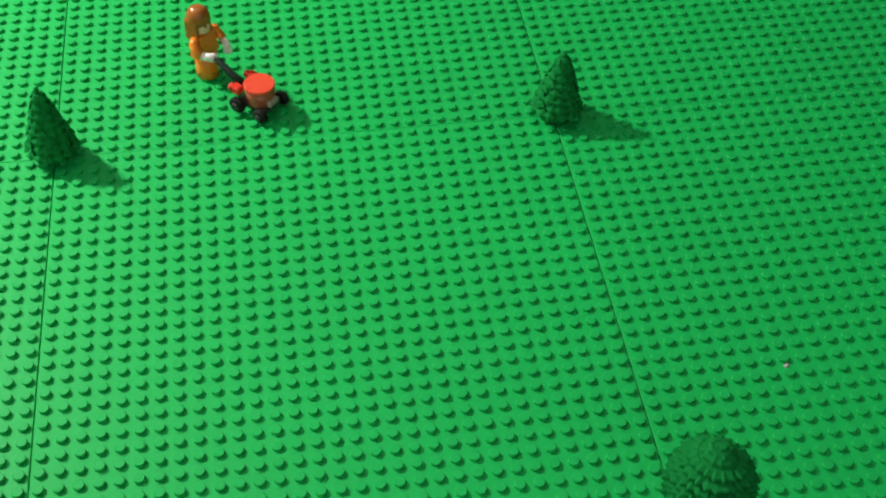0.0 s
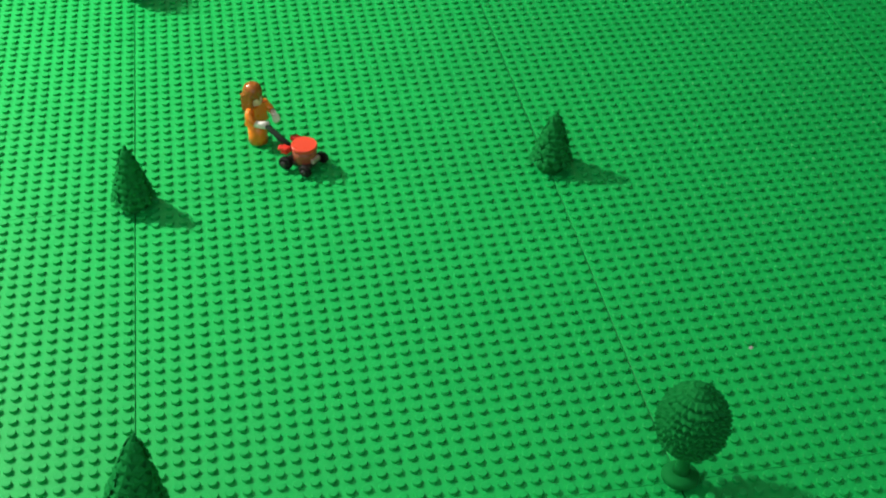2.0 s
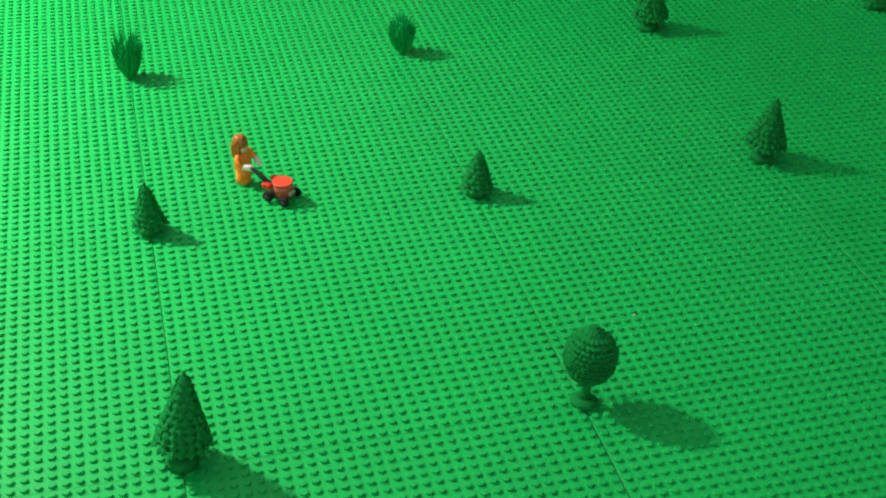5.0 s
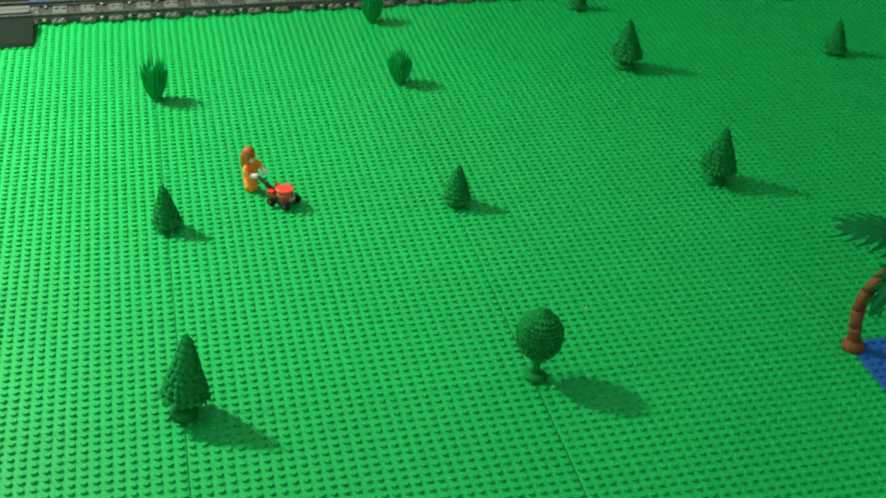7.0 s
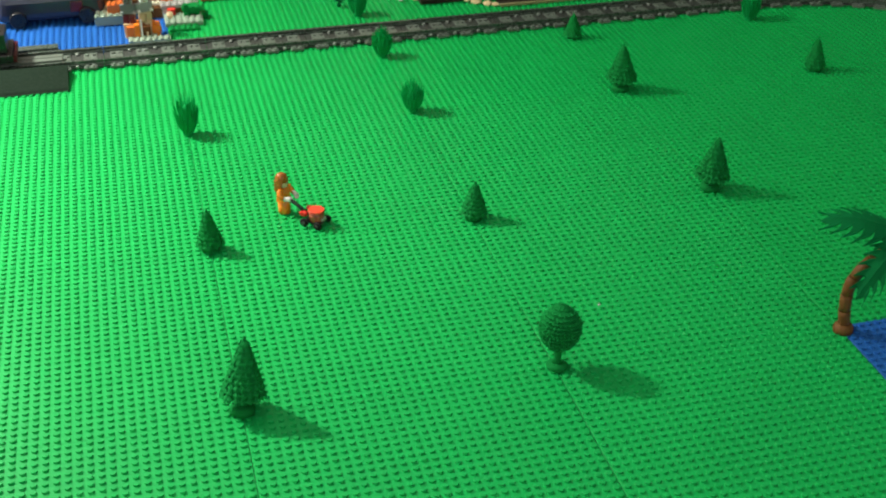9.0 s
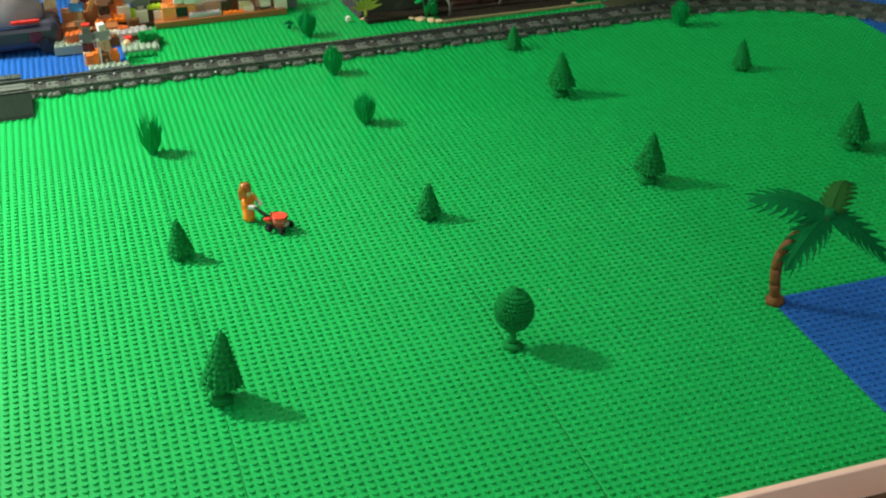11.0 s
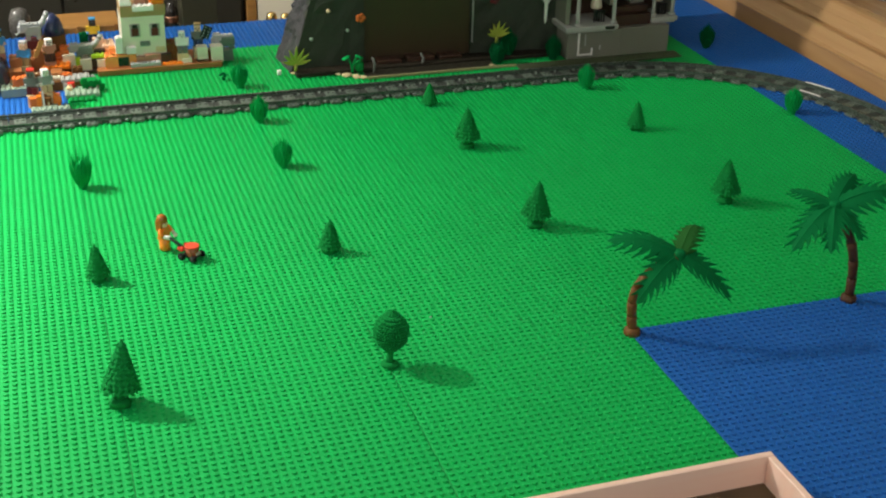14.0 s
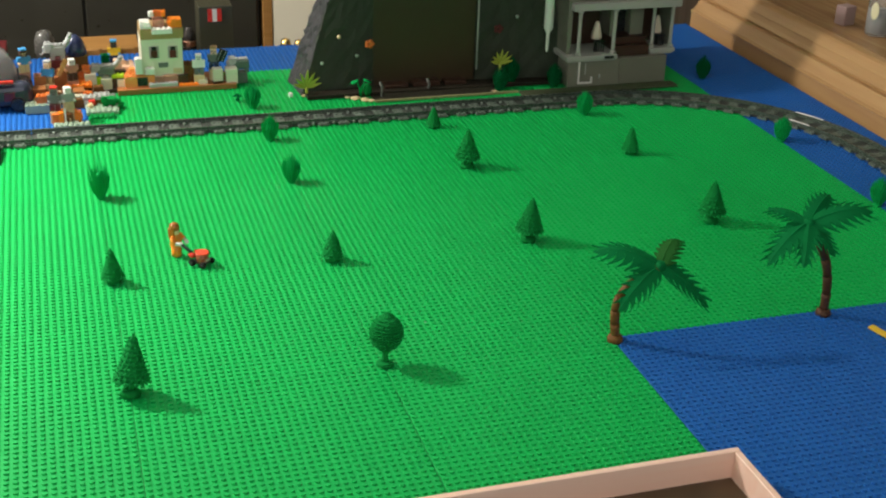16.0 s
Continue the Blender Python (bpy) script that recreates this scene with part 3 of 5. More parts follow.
def palm(leaves, lean, height, mat_trunk, label, bulge=0.0, curl=3.6):
    t = thing("palm_tree", pose(0, 0, 0), label, "toy palm", "palms by the water")
    bm = bmesh.new()
    lathe(bm, [(0.0085, 0.0), (0.0088, 0.003), (0.0080, 0.006), (0.0052, 0.0085)], 16)
    part("base", bm, mat_trunk, t)
    segs, top = 5, None
    for s in range(segs):
        pts, rad = [], []
        for k in range(4):
            u = (s + k / 3) / segs
            pts.append((lean[0] * u ** curl + bulge * math.sin(math.pi * u), lean[1] * u ** curl, 0.006 + (height - 0.006) * u))
            rad.append(0.0049 + 0.0005 * (k / 3))
        bm = bmesh.new()
        tube(bm, pts, rad, 9)
        part("trunk_segment", bm, mat_trunk, t)
        top = Vector(pts[-1])
    bm = bmesh.new()
    lathe(bm, [(0.0054, top.z - 0.004), (0.0068, top.z), (0.0062, top.z + 0.004), (0.0035, top.z + 0.0066)], 10, top.x, top.y)
    part("hub", bm, PALMLEAF, t)
    for az, rise, droop, length, roll, broad, mat in leaves:
        bm = bmesh.new()
        n = 7
        ca, sa = math.cos(radians(az)), math.sin(radians(az))

        def spine(u):
            d = length * u
            return Vector((top.x + d * ca, top.y + d * sa, top.z + 0.002 + rise * math.sin(u * math.pi * 0.5) * length - droop * u ** 1.5 * length))

        def out(u, w, fwd, s, th):
            p = spine(u)
            return bm.verts.new((p.x + ca * fwd - s * sa * w, p.y + sa * fwd + s * ca * w, p.z - 0.28 * w + s * roll * w - 0.4 * max(0.0, droop) * fwd + th))

        # pointed leaflets, swept towards the tip, growing from a narrow web along the spine
        for s in (-1, 1):
            for k in range(n):
                u0, u1 = 0.03 + 0.92 * k / n, 0.03 + 0.92 * (k + 1) / n
                um = (u0 + u1) / 2
                w = broad * (math.sin(math.pi * (0.22 + 0.68 * um)) ** 0.9) * (1.0 - 0.25 * um) * min(1.0, length / 0.044)
                step = length / n
                shape = []
                for th in (0.0006, -0.0006):
                    shape.append((out(u0, 0.0, 0, s, th), out(u1, 0.0, 0, s, th), out(u1, 0.42 * w, 0, s, th), out(u1, 0.70 * w, 0.22 * step, s, th),
                                  out(u1, w, 0.95 * step, s, th), out(um, 0.72 * w, 0.22 * step, s, th), out(u0, 0.42 * w, 0.02 * step, s, th)))
                up, dn = shape
                bm.faces.new(up)
                bm.faces.new(dn[::-1])
                for q in range(7):
                    bm.faces.new((up[q], up[(q + 1) % 7], dn[(q + 1) % 7], dn[q]))
        a, b = (out(0.94, 0.0045, 0, s, 0.0) for s in (-1, 1))
        tips = [out(1.06, 0.0, 0.0, 1, th) for th in (0.0006, -0.0006)]
        back = [out(0.90, 0.0, 0.0, 1, th) for th in (0.0010, -0.0010)]
        for th in (0, 1):
            bm.faces.new((a, tips[th], back[th]))
            bm.faces.new((b, back[th], tips[th]))
        leaf = part("leaf", bm, mat, t, "" if mat is PALMLEAF else "leaf tinted olive for the lamp's reflection")
        bm = bmesh.new()
        tube(bm, [spine(k / 9) for k in range(10)], [0.0014 * (1 - 0.07 * k) for k in range(10)], 6)
        part("midrib", bm, mat, leaf)
    return t


def planting():
    G = PLATE
    big = pine(0.0640, 0.0172, 0.0150, 10, 0.80, 0.0100, "tall dark green plastic toy pine tree standing on a baseplate seam", "toy pines")
    big.matrix_basis = pose(0.0, 0.004, 0.0006, -11, 7, 0)
    mid = pine(0.0585, 0.0176, 0.0150, 9, 0.90, 0.0098, "dark green plastic toy pine tree with broad skirt", "toy pines")
    mid.matrix_basis = pose(2 * G - 0.002, G, 0, 0, 4, 0)
    copy_thing(mid, pose(2 * G, 2 * G, 0, 0, 0, 40))
    copy_thing(mid, pose(3 * G, G, 0, 0, 0, 75))
    small = pine(0.0425, 0.0124, 0.0062, 8, 0.80, 0.0080, "small slim dark green plastic toy pine tree", "toy pines")
    small.matrix_basis = pose(0, G + 0.001, 0, -4, -1, 0)
    copy_thing(small, pose(G + 0.001, G - 0.001, 0, -6, 4, 0) @ pose(0, 0, 0, 0, 0, 50) @ Matrix.Diagonal((1.05, 1.05, 0.92, 1)))
    copy_thing(small, pose(3 * G, 2 * G, 0, 0, 0, 20))
    copy_thing(small, pose(2 * G, 0.684, 0, 0, 0, 110) @ Matrix.Diagonal((0.92, 0.92, 0.80, 1)))
    round_tree().matrix_basis = pose(G + 0.001, 0.001, 0, -6, 4, 0)
    spiky = bush(0.0490, 0.0124, 0.0190, 8, BUSH, "spiky green plastic bush of upright blades", "toy bushes", 3, fan=True)
    spiky.matrix_basis = pose(0, 2 * G, 0)
    egg = bush(0.0440, 0.0122, 0.0115, 10, BUSH, "egg-shaped green plastic bush", "toy bushes", 5)
    egg.matrix_basis = pose(G, 2 * G, 0)
    for x, y, a in ((G, 0.680, 30), (3 * G, 0.690, 60), (G - 0.002, 0.830, 90), (4 * G, 2 * G, 10), (4 * G, G, 200)):
        copy_thing(egg, pose(x, y, 0, 0, 0, a))
    # the hill's shade on these bushes is put into their darker green
    deep = bush(0.0440, 0.0122, 0.0115, 10, DARKBUSH, "egg-shaped plastic bush beside the dark hill, green darkened for shade", "toy bushes", 7)
    deep.matrix_basis = pose(1.052, 0.828, 0)
    for x, y, a in ((0.773, 0.836, 140), (0.675, 0.836, 250)):
        copy_thing(deep, pose(x, y, 0, 0, 0, a))
    for x, y, a in ((0.703, 0.8575, 20),):
        copy_thing(deep, pose(x, y, 0.0083, 0, 0, a))
    # olive tint stands for lamp light reflected off the upright leaf
    dull = plastic("lamp_tinted_leaf_plastic", (0.020, 0.110, 0.022), 0.60, 0.15, spec=0.03)
    p1 = palm(((156, 0.38, 0.22, 0.069, -0.45, 0.0190, PALMLEAF), (202, 0.05, 0.66, 0.056, -0.75, 0.0165, PALMLEAF), (324, 0.05, 0.74, 0.053, 0.6, 0.0150, PALMLEAF),
               (38, 0.88, 0.36, 0.035, -0.1, 0.0225, dull)),
              (0.043, -0.003, 0), 0.086, BROWN, "leaning toy palm tree with brown trunk beside the blue plates", -0.004, 4.4)
    p1.matrix_basis = pose(2 * G + 0.001, -0.008, 0)
    p2 = palm(((202, 0.12, 0.62, 0.062, -0.2, 0.0205, PALMLEAF), (238, 0.10, 0.66, 0.050, 0.0, 0.0190, PALMLEAF), (352, 0.36, 0.20, 0.070, 0.5, 0.0195, PALMLEAF),
               (38, 0.40, 0.18, 0.060, 0.5, 0.0180, PALMLEAF), (130, 0.35, 0.25, 0.046, 0.0, 0.0195, PALMLEAF), (290, 0.05, 0.66, 0.038, 0.0, 0.0190, PALMLEAF)),
              (-0.036, 0.004, 0), 0.115, plastic("dark_brown_trunk_plastic", (0.075, 0.034, 0.016), 0.5, spec=0.25), "tall leaning toy palm tree with dark trunk beside blue plates", 0.0005, 2.6)
    p2.matrix_basis = pose(3 * G + 0.003, -0.009, 0)


planting()


# the bright reflections on the curved rails, put in as white strips
def rail_strip(radius, a0, a1):
    bm = bmesh.new()
    st = []
    for k in range(7):
        a = radians(a0 + (a1 - a0) * k / 6)
        st.append(((0.811 + radius * math.sin(a), 0.432 + radius * math.cos(a)), (math.sin(a), math.cos(a))))
    sweep(bm, st, [(-0.0014, 0.01045), (-0.0014, 0.0116), (0.0014, 0.0116), (0.0014, 0.01045)])
    solid("rail_strip", bm, WHITE, "thin white strip standing for the glint along the curved rail", "strip", "rail strips")


rail_strip(0.339, 59.8, 68.2)
rail_strip(0.298, 62.0, 69.0)


# ---- toy figures: each one plain mesh ----
def toy_figure(m, label, mats, robe=False, hair=True, group="toy figures", square=False):
    """mats: legs, torso, sleeve, head, hair. Faces local +y."""
    bm = bmesh.new()
    if robe:
        lathe(bm, [(0.0066, 0.0), (0.0062, 0.004), (0.0064, 0.0128)], 14, 0, 0, 0)
    else:
        for s in (-1, 1):
            box(bm, s * 0.0041 - 0.0037, s * 0.0041 + 0.0037, -0.0040, 0.0046, 0.0, 0.0100, 0.0005, 0)
        box(bm, -0.0078, 0.0078, -0.0038, 0.0038, 0.0100, 0.0125, 0.0004, 0)
    vs = box(bm, -0.0078, 0.0078, -0.0039, 0.0039, 0.0126, 0.0250, 0.0, 1)
    for v in vs[4:]:
        v.co.x *= 0.72
        v.co.y *= 0.9
    for s in (-1, 1) if square else ():
        box(bm, s * 0.0083 - 0.0022, s * 0.0083 + 0.0022, -0.0026, 0.0028, 0.0165, 0.0248, 0.0005, 1)
        box(bm, s * 0.0083 - 0.0020, s * 0.0083 + 0.0020, -0.0024, 0.0060, 0.0128, 0.0164, 0.0005, 2)
    for s in () if square else (-1, 1):
        tube(bm, [(s * 0.0064, 0, 0.0238), (s * 0.0092, 0.0010, 0.0222), (s * 0.0099, 0.0034, 0.0192), (s * 0.0095, 0.0058, 0.0178)], [0.0021, 0.0026, 0.0025, 0.0023], 8, 1)
        tube(bm, [(s * 0.0095, 0.0056, 0.0179), (s * 0.0068, 0.0104, 0.0172), (s * 0.0042, 0.0132, 0.0170)], [0.0020, 0.0023, 0.0027], 8, 2)
    if square:
        box(bm, -0.0050, 0.0050, -0.0050, 0.0050, 0.0254, 0.0350, 0.0004, 3)
        for x in (-0.0022, 0.0022):
            box(bm, x - 0.0011, x + 0.0011, 0.0049, 0.0054, 0.0296, 0.0318, 0.0, 0)
        box(bm, -0.0020, 0.0020, 0.0049, 0.0054, 0.0268, 0.0280, 0.0, 0)
        if hair:
            box(bm, -0.0054, 0.0054, -0.0054, 0.0050, 0.0352, 0.0382, 0.0004, 4)
        return solid("toy_figure", bm, mats, label, "toy figure", group, m=m)
    lathe(bm, [(0.0028, 0.0250), (0.0046, 0.0262), (0.0051, 0.0290), (0.0050, 0.0325), (0.0038, 0.0342)], 14, 0, 0, 3)
    if hair:
        lathe(bm, [(0.0058, 0.0300), (0.0065, 0.0322), (0.0063, 0.0350), (0.0050, 0.0372), (0.0026, 0.0385), (0.0006, 0.0388)], 18, 0, -0.0012, 4)
        box(bm, -0.0062, 0.0062, -0.0078, -0.0022, 0.0205, 0.0330, 0.0016, 4)
        for s in (-1, 1):
            box(bm, s * 0.0052 - 0.0012, s * 0.0052 + 0.0012, -0.0056, 0.0024, 0.0222, 0.0335, 0.0009, 4)
            box(bm, s * 0.0018 - 0.0006, s * 0.0018 + 0.0006, 0.0044, 0.0053, 0.0300, 0.0313, 0.0, 4)
    return solid("toy_figure", bm, mats, label, "toy figure", group, m=m)


def mower(m):
    t = thing("toy_mower", m, "small red and black brick-built toy lawn mower on the green baseplate", "toy mower")
    bm = bmesh.new()
    box(bm, -0.0060, 0.0060, -0.0085, 0.0066, 0.0032, 0.0062, 0.0004)
    part("deck", bm, plastic("smoky_dark_plastic", (0.035, 0.028, 0.024), 0.3), t, "dark smoky deck")
    bm = bmesh.new()
    lathe(bm, [(0.0058, 0.0034), (0.0062, 0.0060), (0.0066, 0.0098), (0.0068, 0.0137)], 18)
    part("body", bm, plastic("translucent_red_plastic", (0.40, 0.10, 0.055), 0.18), t, "darker red tapering body")
    bm = bmesh.new()
    lathe(bm, [(0.0069, 0.0138), (0.0071, 0.0143), (0.0071, 0.0158), (0.0068, 0.0163)], 24)
    part("top_tile", bm, plastic("vermilion_plastic", (0.78, 0.075, 0.035), 0.3), t)
    rubber, hub = plastic("black_rubber", (0.010, 0.012, 0.010), 0.7, spec=0.2), plastic("dark_hub_plastic", (0.030, 0.034, 0.030), 0.5)
    for x in (-1, 1):
        for y in (-1, 1):
            r = 0.0040 if y < 0 else 0.0036
            m2 = pose(x * 0.0063, (-0.0074 if y < 0 else 0.0058), r + 0.0004, 0, 90 * x, 0)
            bm = bmesh.new()
            lathe(bm, [(r * 0.8, 0.0), (r, 0.0006), (r, 0.0025), (r * 0.82, 0.0031)], 16, m=m2)
            wheel = part("wheel", bm, rubber, t)
            bm = bmesh.new()
            lathe(bm, [(r * 0.5, 0.0032), (r * 0.45, 0.0036), (r * 0.2, 0.0037)], 12, m=m2)
            part("hub", bm, hub, wheel)
        bm = bmesh.new()
        box(bm, x * 0.0054 - 0.0021, x * 0.0054 + 0.0021, -0.0108, -0.0064, 0.0100, 0.0142, 0.0005)
        lathe(bm, [(0.0018, 0.0), (0.0018, 0.0016)], 10, m=pose(x * 0.0054, -0.0108, 0.0121, 90, 0, 0))
        part("clip", bm, RED, t)
    bm = bmesh.new()
    box(bm, -0.0034, 0.0030, 0.0058, 0.0078, 0.0064, 0.0094, 0.0004)
    part("grille", bm, plastic("pale_clear_grey_plastic", (0.42, 0.36, 0.30), 0.2), t, "pale grey grille")
    bm = bmesh.new()
    tube(bm, [(0, -0.0070, 0.0088), (0, -0.0130, 0.0120), (0, -0.0250, 0.0192)], [0.0017, 0.0019, 0.0017], 8)
    part("handle", bm, plastic("dark_green_grey_plastic", (0.012, 0.026, 0.016), 0.7, spec=0.1), t)


toy_figure(pose(0.0780, 0.3110, 0.0018, 0, 0, -132) @ Matrix.Diagonal((0.93, 0.98, 1.11, 1)), "toy figure with brown hair and orange robe behind the mower",
           (ORANGE, ORANGE, WHITE, SKIN, plastic("auburn_hair_plastic", (0.36, 0.115, 0.016), 0.22)), robe=True)
mower(pose(0.1050, 0.2795, 0.0008, 0, 0, -132) @ Matrix.Diagonal((1.14, 1.16, 1.06, 1)))

# a pale crumb on the plate
bm = bmesh.new()
box(bm, -0.0011, 0.0011, -0.0008, 0.0008, 0.0, 0.0011, 0.0002)
solid("crumb", bm, PALEGREY, "tiny pale crumb lying on the green baseplate", "crumb", m=pose(0.3235, 0.0795, 0.0004, 0, 0, 25))
bm = bmesh.new()
box(bm, 0.0, 0.060, -0.0040, 0.0040, 0.0, 0.0032, 0.0004)
solid("yellow_bar", bm, YELLOW, "flat yellow plastic bar lying on the blue baseplate", "bar", m=pose(0.8050, -0.0520, 0.0018, 0, 0, -76))

# ---- the small brick world behind the track ----
def face_tower():
    t = thing('brick_tower', pose(0, 0, 0), 'sage green brick tower with two window eyes and orange roof bricks', 'brick building')
    brick('wall', t, 0.0935, 0.1600, 0.9500, 1.0060, 0.0078, 0.0870, SAGE)
    brick('cornice', t, 0.0940, 0.1625, 0.9490, 1.0070, 0.0870, 0.1040, TAN)
    for x, z in ((0.1140, 0.0655), (0.1442, 0.0645)):
        w = brick('window', t, x - 0.0078, x + 0.0078, 0.9482, 0.9498, z - 0.0100, z + 0.0100, plastic("warm_grey_plastic", (0.40, 0.36, 0.32), 0.4))
        brick('window_recess', w, x - 0.0040, x + 0.0040, 0.9470, 0.9481, z + 0.0035, z + 0.0098, BLACK)
        brick('window_recess', w, x - 0.0054, x + 0.0050, 0.9470, 0.9481, z - 0.0090, z + 0.0033, DKRED)
    brick('mouth_tile', t, 0.1200, 0.1355, 0.9480, 0.9498, 0.0395, 0.0475, MIDGREY)
    brick('sill_tile', t, 0.1435, 0.1580, 0.9480, 0.9498, 0.0285, 0.0370, SAND)
    brick('plate', t, 0.1125, 0.1445, 0.9420, 0.9540, 0.0970, 0.1050, WHITE, studs=True)
    for x0, x1, y0, y1, z0, z1, mat, text, seed in (
            (0.0920, 0.1135, 0.9475, 0.9740, 0.1045, 0.1205, WHITE, "jagged white roof piece", 1), (0.1140, 0.1365, 0.9520, 0.9860, 0.1042, 0.1210, CLAY, "", 2),
            (0.1370, 0.1650, 0.9480, 0.9800, 0.1045, 0.1215, ORANGE, "jagged orange roof piece", 3), (0.1090, 0.1190, 0.9600, 0.9760, 0.1205, 0.1310, WHITE, "", 4),
            (0.1175, 0.1330, 0.9590, 0.9800, 0.1212, 0.1310, DKORANGE, "", 5), (0.1290, 0.1380, 0.9550, 0.9700, 0.1218, 0.1330, ORANGE, "", 6)):
        jagged("roof_piece", t, x0, x1, y0, y1, z0, z1, mat, text, seed)


face_tower()


def tower_base():
    t = thing('brick_platform', pose(0, 0, 0), 'orange and brown brick platform with studs under the tower', 'brick platform')
    brick('plate', t, 0.0515, 0.2440, 0.9310, 1.0060, 0.0018, 0.0100, BASEBROWN)
    brick('lava_block', t, 0.0660, 0.0850, 0.9620, 0.9820, 0.0078, 0.0300, LAVA, 'bright orange translucent block')
    brick('lava_block', t, 0.0725, 0.0925, 0.9500, 0.9600, 0.0078, 0.0395, LAVA)
    brick('brick', t, 0.0640, 0.0840, 0.9400, 0.9640, 0.0078, 0.0290, LAVA, studs=True)
    jagged('slope', t, 0.0700, 0.0860, 0.9420, 0.9600, 0.0100, 0.0350, LAVA, 'crumbling orange slope', 21)
    brick('brick', t, 0.0840, 0.1120, 0.9425, 0.9665, 0.0078, 0.0290, LAVA)
    brick('brick', t, 0.1122, 0.1245, 0.9428, 0.9665, 0.0078, 0.0245, CLAY)
    brick('tile', t, 0.0840, 0.1005, 0.9400, 0.9420, 0.0125, 0.0265, BLACK)
    brick('plate', t, 0.1020, 0.1485, 0.9340, 0.9425, 0.0105, 0.0165, PALEGREY, studs=True)
    brick('brick', t, 0.1015, 0.1480, 0.9345, 0.9425, 0.0078, 0.0105, DKORANGE)
    brick('brick', t, 0.1250, 0.1500, 0.9430, 0.9650, 0.0078, 0.0265, CLAY)
    brick('brick', t, 0.1500, 0.1660, 0.9430, 0.9590, 0.0078, 0.0260, DKBROWN)
    brick('plate', t, 0.1500, 0.1825, 0.9340, 0.9425, 0.0060, 0.0125, ORANGE, studs=True)
    brick('brick', t, 0.1500, 0.1820, 0.9345, 0.9425, 0.0078, 0.0060, DKORANGE)
    brick('brick', t, 0.1600, 0.1810, 0.9520, 0.9820, 0.0078, 0.0380, BROWN, studs=True)
    brick('brick', t, 0.0975, 0.1125, 0.9410, 0.9510, 0.0305, 0.0405, WHITE, studs=True)
    brick('brick', t, 0.0820, 0.0930, 0.9400, 0.9520, 0.0325, 0.0580, WHITE, studs=True)
    brick('brick', t, 0.1820, 0.1970, 0.9380, 0.9540, 0.0078, 0.0175, SAGE)
    brick('brick', t, 0.2065, 0.2230, 0.9400, 0.9560, 0.0078, 0.0335, SAGE)
    brick('brick', t, 0.2065, 0.2225, 0.9400, 0.9560, 0.0078, 0.0135, SAGE)
    brick('brick', t, 0.2280, 0.2470, 0.9380, 0.9580, 0.0078, 0.0325, SAGE)
    jagged('spike', t, 0.1690, 0.1815, 0.9480, 0.9620, 0.0078, 0.0500, BROWN, 'tall brown spike of bricks', 31)
    brick('brick', t, 0.2235, 0.2295, 0.9460, 0.9620, 0.0078, 0.0235, BROWN)


tower_base()


def lava_hill():
    t = thing('brick_terrain', pose(0, 0, 0), 'stepped orange, salmon and lime brick terrain', 'brick terrain')
    brick('plate', t, -0.0095, 0.0805, 0.9460, 0.9960, 0.0018, 0.0070, DKBROWN)
    brick('brick', t, 0.0500, 0.0670, 0.9850, 1.0100, 0.0018, 0.0455, SKIN)
    brick('brick', t, 0.0640, 0.0830, 0.9760, 1.0100, 0.0018, 0.0360, SKIN, studs=True)
    brick('brick', t, 0.0685, 0.0855, 0.9660, 0.9750, 0.0018, 0.0285, DKORANGE, studs=True)
    brick('brick', t, 0.0840, 0.1015, 0.9500, 0.9620, 0.0018, 0.0255, BLACK)
    brick('brick', t, 0.0015, 0.0200, 0.9480, 0.9660, 0.0018, 0.0345, SAGE)
    brick('brick', t, 0.0270, 0.0440, 0.9500, 0.9680, 0.0018, 0.0245, SAGE)
    brick('brick', t, 0.0525, 0.0690, 0.9500, 0.9680, 0.0018, 0.0225, SAGE)
    brick('brick', t, 0.0205, 0.0280, 0.9540, 0.9660, 0.0018, 0.0270, LIME)
    brick('brick', t, 0.0445, 0.0655, 0.9526, 0.9660, 0.0018, 0.0244, DKBROWN)
    brick('plate', t, 0.0445, 0.0655, 0.9520, 0.9660, 0.0245, 0.0290, LIME, studs=True)
    brick('brick', t, 0.0500, 0.0675, 0.9620, 0.9740, 0.0018, 0.0335, BLACK)
    brick('brick', t, -0.0245, 0.0125, 0.9406, 0.9660, 0.0018, 0.0189, DKBROWN)
    brick('plate', t, -0.0245, 0.0125, 0.9400, 0.9660, 0.0190, 0.0235, ORANGE, studs=True)
    brick('brick', t, -0.0025, 0.0145, 0.9720, 0.9960, 0.0018, 0.0355, ORANGE, studs=True)
    brick('brick', t, 0.0440, 0.0525, 0.9580, 0.9740, 0.0018, 0.0190, BROWN)
    brick('brick', t, -0.0590, -0.0270, 0.9500, 0.9800, 0.0018, 0.0300, DKORANGE)
    brick('brick', t, -0.0445, -0.0260, 0.9620, 0.9820, 0.0018, 0.0385, DKORANGE, studs=True)


lava_hill()


